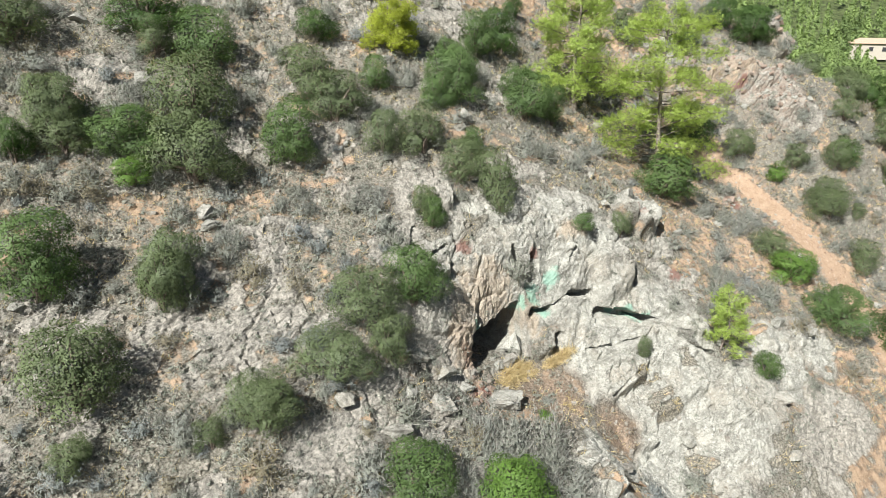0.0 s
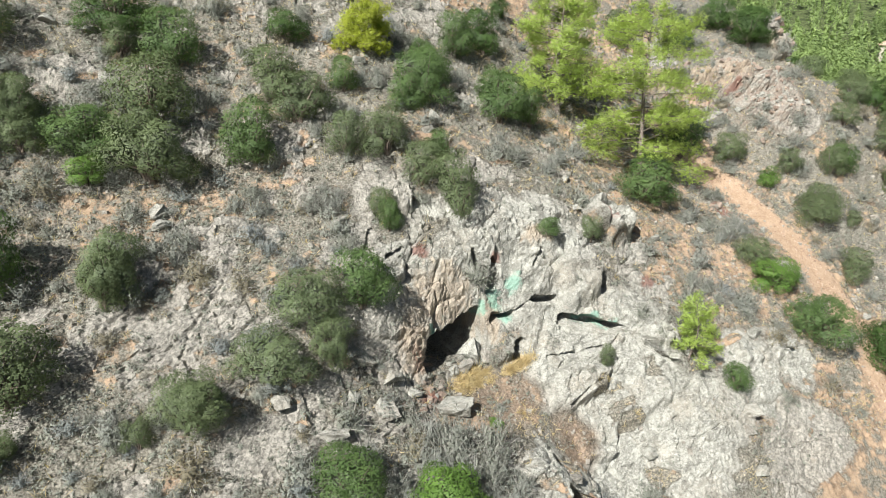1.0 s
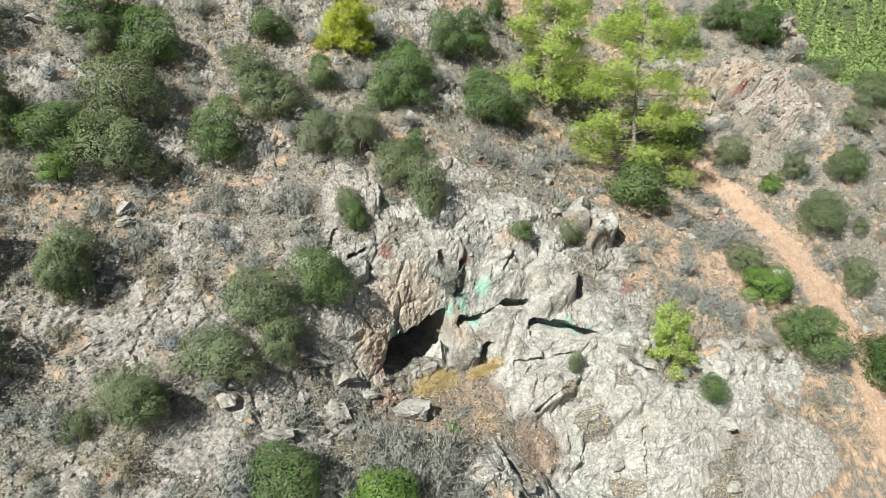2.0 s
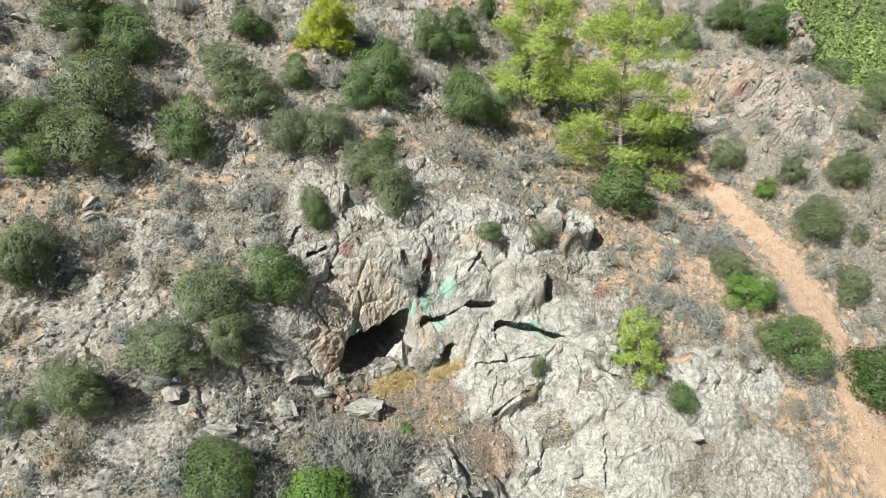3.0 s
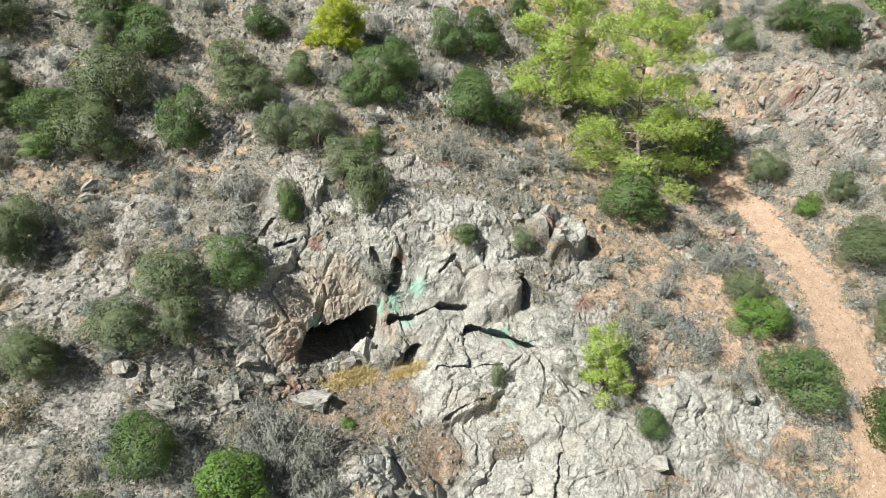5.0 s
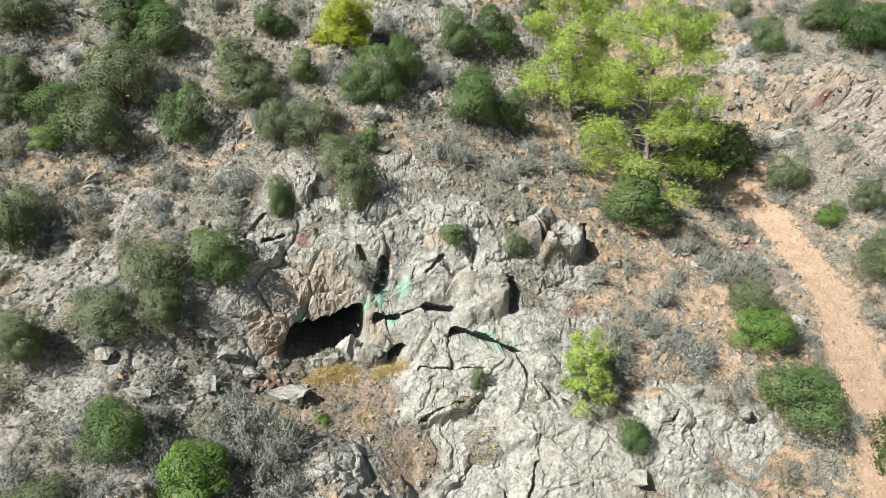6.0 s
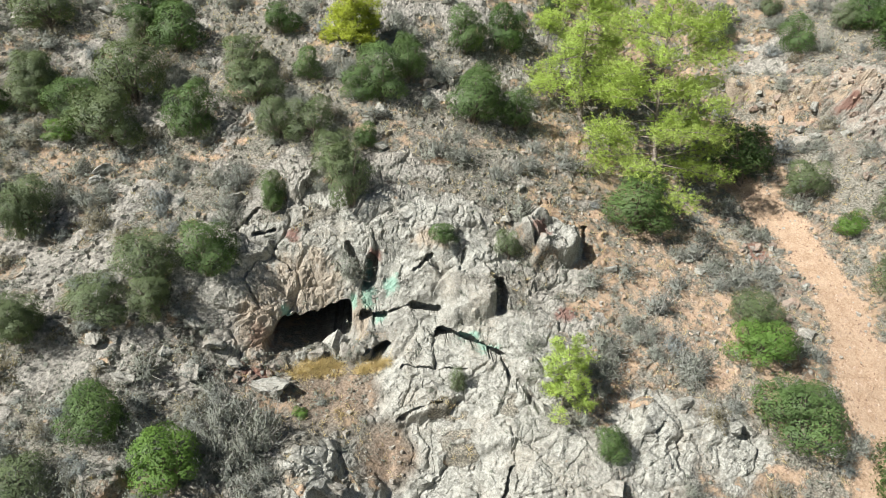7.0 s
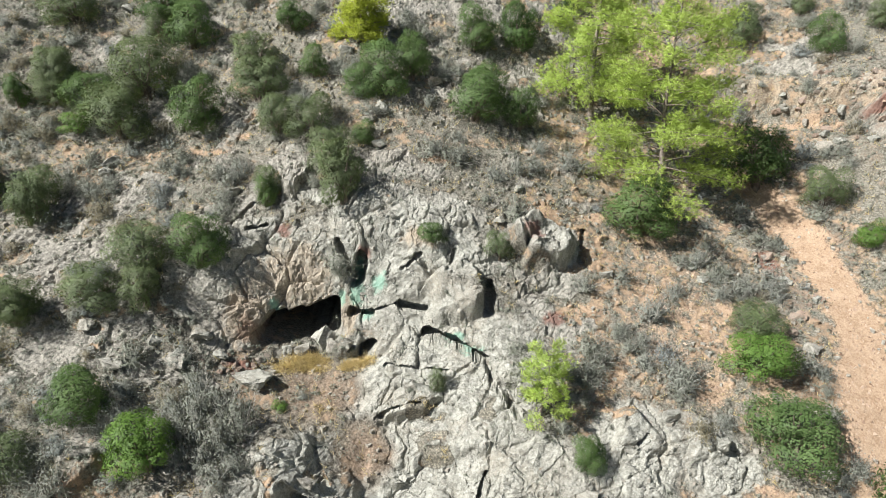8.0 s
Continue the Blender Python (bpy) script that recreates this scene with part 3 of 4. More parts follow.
def leaf_cards(rng, centres, normals, size, slim=0.55, loose=0.45, gather=0.65):
    """Small pointed leaves at the centres, roughly across the normals; gather: how far they shade as one clump."""
    n = len(centres)
    nor = unit(unit(normals) + rng.normal(0, loose, (n, 3)))
    t = unit(np.cross(nor, rng.normal(0, 1, (n, 3))))
    b = np.cross(nor, t)
    ln = (size * rng.uniform(0.65, 1.35, n))[:, None]
    v = np.stack([centres - t * ln * 0.8 + b * ln * slim, centres - t * ln * 0.8 - b * ln * slim, centres + t * ln], 1)
    shade = np.repeat(unit(unit(normals) * gather + nor * (1 - gather)), 3, 0)
    return v.reshape(-1, 3), np.arange(3 * n).reshape(n, 3), shade


def shrub_meshes(seed, kind, leaves=3000, leaf=0.075, lumps=22, open_crown=0.0):
    """A shrub one unit wide each way from its middle and two units high: branching stems and a lumpy crown of leaves."""
    rng = np.random.default_rng(seed)
    heads = []
    lean = rng.normal(0, 0.10, 2)
    for i in range(lumps):
        a = rng.uniform(0, 2 * math.pi)
        lift = rng.uniform(0.0, 1.0)
        out = math.sqrt(rng.uniform(0.05, 1)) * 0.70 * (1 - 0.60 * lift ** 2.0) ** 0.5 * (1 + 0.10 * math.sin(2 * a + seed) + 0.07 * math.sin(3 * a + 2 * seed))
        heads.append((out * math.cos(a) * 1.08 + lean[0] * lift, out * math.sin(a) + lean[1] * lift, 0.24 + 1.26 * lift, rng.uniform(0.15, 0.40)))
    heads = np.array(heads)
    tries = int(leaves * 2.6)
    which = rng.choice(lumps, tries, p=heads[:, 3] ** 2 / np.sum(heads[:, 3] ** 2))
    way = rng.normal(0, 1, (tries, 3))
    way[:, 2] = way[:, 2] + 0.35
    way = unit(way)
    shell = heads[which, 3] * (1.08 - 0.45 * rng.uniform(0, 1, tries) ** 2.2)
    wob = 1 + 0.25 * np.sin(way[:, 0] * 7 + which) * np.sin(way[:, 1] * 6 + 2 * which) * np.sin(way[:, 2] * 8)
    centres = heads[which, :3] + way * (shell * wob)[:, None] * np.array((1, 1, 0.92))
    buried = np.zeros(tries, bool)
    for k, (hx, hy, hz, hr) in enumerate(heads):
        buried |= (which != k) & (np.linalg.norm((centres - (hx, hy, hz)) / (1, 1, 0.92), axis=1) < 0.78 * hr)
    kept = np.flatnonzero(~buried)[:leaves]
    centres, way, leaves = centres[kept], way[kept], len(kept)
    centres[:, 2] = np.maximum(centres[:, 2], 0.02 + rng.uniform(0, 0.2, leaves))
    if open_crown:
        keep = np.sin(centres[:, 0] * 9 + seed) * np.sin(centres[:, 1] * 8) * np.sin(centres[:, 2] * 7 + 1) > -1 + 1.4 * rng.uniform(0, 1, leaves) * open_crown
        centres, way = centres[keep], way[keep]
    v, f, shade = leaf_cards(rng, centres, 0.8 * way + unit(centres - (0, 0, 0.65)) + (0, 0, 0.15), leaf, 0.6, 0.40, 0.75)
    crown = from_arrays("crown", v, f, LEAVES[kind], False, shade)
    stems = []
    for hx, hy, hz, hr in heads[:9]:
        fork = (hx * 0.25 + rng.uniform(-0.05, 0.05), hy * 0.25, 0.30 + 0.15 * hz)
        stems.append([((rng.uniform(-0.08, 0.08), rng.uniform(-0.08, 0.08), -0.12), 0.055), (fork, 0.042), ((hx * 0.75, hy * 0.75, hz * 0.8), 0.024), ((hx, hy, hz + hr * 0.5), 0.008)])
    v, f = tubes(stems)
    return crown, from_arrays("trunk", v, f, BARK)


def dry_meshes(seed, twigs=80, leaves=900, thick=1.0, kind="dry"):
    """A low dry shrub: thin grey twigs fanning from the root and sparse dusty leaves."""
    rng = np.random.default_rng(seed)
    verts, faces, tips = [], [], []
    for i in range(twigs):
        a, lift = rng.uniform(0, 2 * math.pi), rng.uniform(0.12, 1.45)
        way = np.array((math.cos(a) * math.cos(lift), math.sin(a) * math.cos(lift), math.sin(lift)))
        start = rng.uniform(-0.22, 0.22, 3) * (1, 1, 0.1)
        reach = rng.uniform(0.55, 1.05) * (1 - 0.25 * math.sin(lift))
        bend = rng.normal(0, 0.12, 3)
        joints = [start, start + way * reach * 0.5 + bend * 0.6, start + way * reach + bend + (0, 0, -0.06)]
        side = np.cross(way, rng.normal(0, 1, 3))
        side /= np.linalg.norm(side)
        q = len(verts)
        for joint, half in zip(joints, (0.015 * thick, 0.010 * thick, 0.004 * thick)):
            verts += [joint - side * half, joint + side * half]
        faces += [(q, q + 1, q + 3, q + 2), (q + 2, q + 3, q + 5, q + 4)]
        tips.append(joints[1] + (joints[2] - joints[1]) * rng.uniform(-0.2, 1.1))
        for fork in range(2):
            k = rng.uniform(0.3, 0.9)
            root = joints[1] + (joints[2] - joints[1]) * k
            tip = root + (way + rng.normal(0, 0.6, 3)) * rng.uniform(0.14, 0.34)
            q = len(verts)
            verts += [root - side * 0.006 * thick, root + side * 0.006 * thick, tip + side * 0.003 * thick, tip - side * 0.003 * thick]
            faces.append((q, q + 1, q + 2, q + 3))
            tips.append(tip)
    tips = np.array(tips)
    stems = from_arrays("stem", np.array(verts), np.array(faces), TWIG, False)
    which = rng.integers(0, len(tips), leaves)
    c = tips[which] * rng.uniform(0.55, 1.0, (leaves, 1)) + rng.normal(0, 0.06, (leaves, 3))
    c[:, 2] = np.maximum(c[:, 2], 0.03)
    v, f, shade = leaf_cards(rng, c, c * (1, 1, 1.4), 0.066 * thick, 0.32, 0.6)
    return from_arrays("foliage", v, f, LEAVES[kind], False, shade), stems


def plant(name, meshes, label, category, group):
    root = new(name)
    for me in meshes:
        part(me.name.split(".")[0], me, root)
    return tagged(root, label, category, group)


def settle(thing, m, size, again):
    """Stand a plant, or a copy of one that stands already, at m in a size of its own."""
    if again:
        return copy_thing(thing, m @ Matrix.Diagonal((*[a / b for a, b in zip(size, thing.scale)], 1)))
    thing.matrix_basis = m @ Matrix.Diagonal((*size, 1))
    return thing


LOOKS = {
    "olive": ("rounded wild olive shrub with dull grey-green leaves", "shrub", dict(leaves=11500, leaf=0.0255, lumps=38, open_crown=0.4)),
    "green": ("dense green evergreen shrub on the stony slope", "shrub", dict(leaves=12000, leaf=0.0255, lumps=38, open_crown=0.2)),
    "dark": ("dense dark green evergreen bush on the slope", "shrub", dict(leaves=12000, leaf=0.0265, lumps=38)),
    "pale": ("airy pale grey-green shrub among the rocks", "shrub", dict(leaves=8000, leaf=0.029, lumps=26, open_crown=0.8)),
    "lime": ("low fresh-green leafy shrub on the slope", "shrub", dict(leaves=10000, leaf=0.029, lumps=38, open_crown=0.35)),
}
# where each shrub is rooted: along, up the slope, width, height
SHRUBS = {
    "green": [
        (12.3, 50.9, 3.6, 3.2), (6.8, 45.4, 3.5, 2.5), (14.6, 42.5, 3.1, 3.5), (21.4, 46.7, 2.0, 2.1), (28.3, 48.3, 1.7, 2.3),
        (25.1, 40.4, 1.5, 1.5), (32.0, 43.4, 3.6, 3.1), (32.9, 45.3, 2.6, 2.6), (35.0, 43.2, 2.2, 2.6), (41.8, 35.5, 4.6, 3.4), (50.9, 39.6, 4.2, 4.2), (32.3, 50.6, 3.0, 3.2), (26.3, 44.9, 3.4, 3.2), (24.7, 44.5, 2.2, 2.2), (28.0, 46.6, 2.2, 2.6), (28.9, 33.2, 1.4, 1.0), (58.4, 50.3, 2.5, 2.9),
        (16.3, 32.2, 3.1, 2.9), (11.8, 23.7, 2.9, 2.4), (46.4, 21.5, 4.1, 3.0), (36.1, 20.9, 1.7, 1.8), (1.2, 38.0, 3.2, 3.6),
        (62.4, 32.7, 2.6, 2.6), (19.5, 35.9, 1.3, 1.8),
    ],
    "olive": [
        (10.3, 45.9, 4.2, 4.3), (9.2, 42.7, 3.7, 3.3), (17.9, 45.0, 3.4, 2.9), (19.5, 41.7, 2.1, 2.7), (21.9, 41.2, 2.7, 2.6), (17.3, 47.3, 3.2, 3.0), (29.1, 25.2, 0.8, 1.5), (32.8, 32.6, 1.3, 1.7), (53.4, 54.2, 2.4, 2.3), (9.6, 20.9, 2.8, 2.2), (22.9, 38.6, 2.5, 2.5),
        (24.0, 35.8, 2.7, 3.6), (3.2, 54.1, 4.2, 3.0), (4.0, 47.0, 2.1, 2.8), (5.5, 35.9, 2.1, 2.7), (19.6, 36.7, 1.4, 1.9),
        (54.2, 37.2, 2.6, 2.6), (58.0, 34.2, 1.9, 2.3), (53.2, 52.7, 2.6, 2.3), (62.6, 52.1, 2.1, 1.9), (58.2, 55.1, 1.9, 1.9),
        (13.4, 31.9, 3.2, 2.7), (11.3, 29.9, 3.0, 2.2), (13.8, 29.9, 2.1, 2.4), (46.8, 28.1, 2.6, 2.0), (7.3, 29.0, 2.1, 2.3),
    ] + [
        (5.9, 36.4, 2.8, 3.1), (1.5, 32.5, 3.5, 3.6), (7.5, 28.9, 2.3, 2.1), (3.6, 47.1, 2.8, 2.9), (3.9, 45.8, 2.5, 2.2),
        (9.9, 51.9, 1.9, 2.3), (55.5, 24.1, 2.5, 2.5), (61.5, 32.8, 2.2, 2.5), (56.9, 29.9, 2.8, 2.8), (60.2, 28.0, 1.2, 1.4),
        (57.1, 29.2, 3.7, 2.6), (5.4, 28.9, 1.1, 1.3), (0.8, 30.1, 1.6, 1.4),
        (72.5, 44.0, 3.0, 2.4), (75.5, 41.0, 2.6, 2.4), (71.5, 38.5, 2.8, 2.6), (77.5, 46.5, 3.4, 3.2), (74.0, 34.0, 3.2, 3.0), (69.5, 33.0, 2.6, 2.6), (80.5, 42.0, 3.8, 3.8), (79.0, 36.0, 3.6, 3.4), (83.5, 47.0, 4.2, 4.0), (82.5, 33.0, 4.0, 4.0), (66.5, 36.5, 2.2, 2.0), (67.5, 29.0, 2.8, 2.8), (72.0, 28.0, 3.2, 3.0),
    ],
    "lime": [
        (6.3, 43.1, 2.0, 1.4), (55.5, 34.0, 1.7, 1.5), (15.8, 21.1, 3.0, 2.8), (46.0, 25.8, 3.2, 2.2), (21.1, 24.5, 0.7, 0.5),
    ],
    "dark": [
        (19.5, 51.6, 2.5, 2.1), (10.0, 54.1, 4.3, 3.0), (36.0, 51.4, 2.9, 3.5), (40.0, 55.4, 1.8, 2.4),
        (64.4, 51.5, 3.2, 3.2), (64.7, 48.1, 4.0, 3.5), (1.7, 45.5, 1.6, 2.2), (51.2, 17.3, 4.4, 3.8), (66.5, 49.0, 3.5, 3.2), (73.8, 49.5, 3.6, 3.8), (79.5, 51.5, 4.0, 4.2), (86.0, 52.0, 4.4, 4.6), (76.5, 38.0, 3.0, 3.2),
    ],
}


def build_shrubs():
    rng = random.Random(4)
    for n, (kind, rows) in enumerate(SHRUBS.items()):
        label, category, settings = LOOKS[kind]
        kinds = [plant("shrub" if category == "shrub" else "young_pine", shrub_meshes(100 * n + v, kind, **settings), label, category, f"{kind} shrubs") for v in range(min(3, len(rows)))]
        roots = spots(rows, 0.1)
        for i, (p, w, wide, high) in enumerate(rows):
            m = Matrix.Translation(roots[i]) @ pose(0, 0, 0, rng.uniform(-6, 6), rng.uniform(-6, 6), rng.uniform(0, 360))
            settle(kinds[i % len(kinds)], m, (wide / 1.62, wide / 1.62, high / 1.68), i >= len(kinds))


build_shrubs()


# big dry shrubs seen clearly, and many small ones between the rocks
DRY = [
    (18.4, 23.2, 4.0, 2.5), (16.8, 24.3, 3.0, 2.0), (18.9, 21.4, 3.2, 2.0), (17.0, 22.2, 3.0, 2.0), (36.8, 26.0, 3.4, 2.0), (39.5, 27.6, 2.6, 1.2), (46.4, 31.4, 3.4, 1.6),
    (43.4, 22.9, 1.4, 1.0), (41.6, 24.8, 2.0, 1.1), (48.6, 25.8, 2.0, 1.4),
    (11.5, 20.5, 3.0, 1.6), (9.6, 21.6, 2.8, 1.5), (13.8, 22.8, 2.6, 1.4), (10.6, 25.4, 2.4, 1.4), (2.5, 50.6, 3.0, 1.5), (8.2, 48.6, 2.8, 1.4), (13.2, 47.6, 2.8, 1.4), (20.4, 44.4, 2.6, 1.2), (23.4, 47.2, 2.8, 1.3),
    (30.4, 47.4, 2.6, 1.3), (36.4, 46.2, 2.6, 1.3), (28.0, 51.5, 2.6, 1.3),
    (48.9, 23.0, 1.4, 1.4), (30.2, 39.6, 1.8, 1.2), (33.0, 38.3, 1.6, 1.2),
    (35.6, 39.6, 2.0, 1.2), (6.8, 38.5, 3.0, 1.6), (9.0, 38.0, 2.8, 1.5), (13.2, 39.8, 2.8, 1.4), (17.0, 38.6, 2.8, 1.5), (29.3, 33.4, 1.6, 1.0), (38.0, 40.4, 2.0, 1.4), (45.0, 33.0, 2.2, 1.4), (37.4, 30.8, 2.0, 1.0), (49.2, 20.4, 1.8, 1.2),
]


def build_dry():
    rng = random.Random(11)
    kinds = [plant("dry_shrub", dry_meshes(900 + v), "low dry grey twiggy shrub on stony ground", "dry shrub", "dry shrubs") for v in range(5)]
    rows = []
    for p, w, wide, high in DRY:
        if wide < 2.6:
            rows.append((p, w, wide, high))
        else:
            for k in range(4):
                a = 1.57 * k + rng.uniform(-0.5, 0.5)
                rows.append((p + 0.26 * wide * math.cos(a), w + 0.24 * wide * math.sin(a), wide * rng.uniform(0.5, 0.66), high * rng.uniform(0.6, 0.9)))
    for p, w, f in candidates(1500, 77, -2, 74):
        if len(rows) >= 296:
            break
        if f["path"] > 0.62 or (f["rock"] > 0.75 and rng.random() < 0.75) or f["straw"] > 0.4:
            continue
        if 17 < p < 34 and 19 < w < 34 and rng.random() < 0.85:
            continue
        size = 0.9 + 1.5 * rng.random() ** 1.4
        rows.append((p, w, size, size * rng.uniform(0.5, 0.75)))
    roots = spots(rows, 0.04)
    for i, (p, w, wide, high) in enumerate(rows):
        m = Matrix.Translation(roots[i]) @ pose(0, 0, 0, rng.uniform(-10, 14), 0, 0) @ pose(0, 0, 0, 0, 0, rng.uniform(0, 360))
        settle(kinds[i % 5], m, (wide / 1.8, wide / 1.8, high / 0.9), i >= 5)


build_dry()


def build_low_shrubs():
    """Dense low cushions of grey-green herb shrubs, thickest on the flanks of the bare rock."""
    rng = random.Random(31)
    looks = (("silver", "low silvery blue-grey herb shrub between the stones"), ("dry", "low dense grey-green herb shrub between the stones"), ("tawny", "low half-dry tawny shrub between the stones"))
    kinds = [(plant("low_shrub", dry_meshes(950 + 7 * k + v, 46, 820, 1.0, kind), label, "low shrub", f"{kind} low shrubs")) for k, (kind, label) in enumerate(looks) for v in range(2)]
    rows = []
    for flank, low, high, seed in ((172, -2, 17, 61), (100, 34, 80, 62), (26, 15, 40, 63)):
        found = 0
        for p, w, f in candidates(700, seed, low, high):
            if f["path"] > 0.6 or f["straw"] > 0.4 or f["wood"] > 0.3 or (17 < p < 35 and 19 < w < 34) or (f["rock"] > 0.75 and rng.random() < 0.5):
                continue
            found += 1
            if found > flank:
                break
            rows.append((p, w, 0.8 + 1.4 * rng.random() ** 1.5))
    roots = spots(rows, 0.05)
    for i, (p, w, size) in enumerate(rows):
        m = Matrix.Translation(roots[i]) @ pose(0, 0, 0, rng.uniform(-10, 14), 0, 0) @ pose(0, 0, 0, 0, 0, rng.uniform(0, 360))
        settle(kinds[i % 6], m, (size / 1.7, size / 1.7, size * rng.uniform(0.45, 0.7) / 0.9), i >= 6)


build_low_shrubs()


def build_pine(p, w, high, low_reach, top_reach, seed, lean=(0, 0), limbs=58, girth=0.21, bushy=9, needles="pine", label="tall pine with feathery lime-green needles in level tiers", group="tall pines"):
    """An old pine: bent trunk, level whorls of limbs and feathery needle tufts."""
    rng = np.random.default_rng(seed)
    root = new("pine_tree")
    root.location = spot(p, w, 0.15)
    trunk = []
    for i in range(10):
        k = i / 9
        trunk.append((np.array((lean[0] * k * k + 0.18 * math.sin(5 * k + seed), lean[1] * k * k + 0.15 * math.sin(4 * k + 2 * seed), high * k * 0.97)), girth * (1 - 0.88 * k) + 0.012))
    paths, tufts, ways = [trunk], [], []
    for i in range(limbs):
        k = 0.14 + 0.84 * (i + rng.uniform(-0.8, 1.6)) / limbs
        c = np.array([np.interp(k * 0.97 * high, [q[0][2] for q in trunk], [q[0][a] for q in trunk]) for a in range(3)])
        a = i * 2.4 + rng.uniform(-0.4, 0.4)
        reach = (low_reach * (1 - k) + top_reach * k) * rng.uniform(0.5, 1.15) * (1 if k < 0.85 else 1.0 - 3.4 * (k - 0.85))
        rise = rng.uniform(-0.25, 0.5) + 0.5 * max(0, k - 0.7)
        pts = []
        for j in range(5):
            u = j / 4
            pts.append((c + np.array((math.cos(a + 0.25 * u), math.sin(a + 0.25 * u), 0)) * reach * u + np.array((0, 0, reach * (rise * u - 0.10 * u * u))), 0.31 * girth * (1 - k * 0.6) * (1 - 0.85 * u) + 0.006))
        paths.append(pts)
        for s in range(int(7 + reach * 4.5)):
            u = rng.uniform(0.4, 1.0)
            base = pts[0][0] * (1 - u) + pts[-1][0] * u
            side = a + rng.choice((-1, 1)) * rng.uniform(0.4, 1.3)
            ln = reach * rng.uniform(0.18, 0.38) * (1.15 - 0.5 * u)
            tip = base + np.array((math.cos(side) * ln, math.sin(side) * ln, rng.uniform(0.0, 0.35) * ln))
            paths.append([(base, 0.014), ((base + tip) / 2 + (0, 0, 0.05), 0.010), (tip, 0.004)])
            for t in range(bushy):
                q = base + (tip - base) * rng.uniform(0.1, 1.1) + rng.normal(0, min(0.25, 0.09 * low_reach), 3) * (1, 1, 1.2)
                tufts.append(q)
                ways.append(tip - base)
    tufts, ways = np.array(tufts), np.array(ways)
    v, f = tubes(paths, 5)
    part("trunk", from_arrays("trunk", v, f, PINE_BARK), root)
    n = 9
    c = np.repeat(tufts, n, 0) + rng.normal(0, 0.05, (len(tufts) * n, 3))
    way = np.repeat(ways / np.linalg.norm(ways, axis=1)[:, None], n, 0) + rng.normal(0, 0.7, (len(c), 3)) + (0, 0, 0.35)
    way /= np.linalg.norm(way, axis=1)[:, None]
    side = np.cross(way, rng.normal(0, 1, c.shape))
    side /= np.linalg.norm(side, axis=1)[:, None]
    ln = rng.uniform(0.13, 0.25, len(c))[:, None]
    axis = np.stack([np.interp(c[:, 2], [q[0][2] for q in trunk], [q[0][a] for q in trunk]) for a in range(2)] + [c[:, 2] - 0.6], 1)
    clump = unit(0.6 * unit(c - axis) + 0.9 * unit(c - np.repeat(tufts, n, 0)) + 0.5 * unit(rng.normal(0, 1, c.shape)) + (0, 0, 0.25))
    facing = np.sum(np.cross(side, way) * clump, 1)[:, None]
    side = np.where(facing < 0, -side, side)
    v = np.stack([c - side * 0.015, c + side * 0.015, c + way * ln], 1).reshape(-1, 3)
    part("crown", from_arrays("crown", v, np.arange(len(v)).reshape(-1, 3), LEAVES[needles], False, np.repeat(clump, 3, 0)), root)
    return tagged(root, label, "pine tree", group)


build_pine(40.5, 45.4, 11.5, 3.4, 2.6, 3)
build_pine(43.7, 37.8, 13.5, 5.3, 2.7, 8)
build_pine(34.3, 23.5, 4.0, 1.5, 1.0, 5, limbs=26, girth=0.06, bushy=4, label="slender young lime-green pine beside the grey rock", group="young pines")
build_pine(24.3, 50.1, 3.2, 1.9, 1.7, 6, limbs=38, girth=0.06, bushy=7, needles="yellow", label="bushy young pine with bright yellow-green needles", group="young pines")


# ---- boulders and loose stones ----
def boulder_mesh(seed):
    """An angular block about one unit in radius, with chipped faces."""
    bm = bmesh.new()
    rng = random.Random(seed)
    for i in range(15):
        way = Vector([rng.gauss(0, 1) for _ in range(3)]).normalized()
        bm.verts.new(Vector((way.x, way.y, way.z)) * rng.uniform(0.8, 1.12))
    bmesh.ops.convex_hull(bm, input=bm.verts)
    bmesh.ops.delete(bm, geom=[v for v in bm.verts if not v.link_faces], context="VERTS")
    bmesh.ops.subdivide_edges(bm, edges=bm.edges, cuts=3, use_grid_fill=True)
    bmesh.ops.triangulate(bm, faces=bm.faces)
    off = Vector((seed * 3.1, 0, 0))
    for v in bm.verts:
        v.co += v.co.normalized() * (0.16 * noise.fractal(v.co * 2.6 + off, 1.0, 2.0, 3) - 0.05)
    me = bpy.data.meshes.new("boulder")
    bm.to_mesh(me)
    bm.free()
    me.materials.append(ROCK)
    return me


# along, up, width, depth, height, turn
BOULDERS = [
    (19.4, 26.0, 2.6, 1.7, 1.5, 20), (22.7, 28.75, 1.6, 1.3, 1.9, 60), (21.6, 28.2, 1.2, 0.9, 0.9, 25), (23.3, 28.4, 1.0, 0.8, 1.0, 140), (20.9, 28.2, 0.9, 0.7, 0.6, 100), (26.0, 43.0, 1.0, 0.9, 1.2, 0), (25.2, 42.3, 1.1, 0.8, 0.7, 40),
    (38.2, 21.6, 1.1, 0.9, 0.8, 10), (42.9, 21.8, 1.0, 0.8, 0.8, 70), (17.6, 27.4, 1.1, 0.7, 0.7, 15), (33.5, 38.4, 0.8, 0.6, 0.6, 0), (16.6, 28.2, 1.3, 0.9, 1.2, 50),
    (24.2, 28.0, 0.9, 0.7, 0.9, 30), (14.2, 28.0, 1.5, 1.0, 0.8, 80), (12.6, 26.6, 1.5, 0.9, 0.8, 10), (15.6, 27.2, 1.0, 0.8, 0.8, 30), (8.6, 50.0, 1.8, 1.2, 1.0, 0),
]


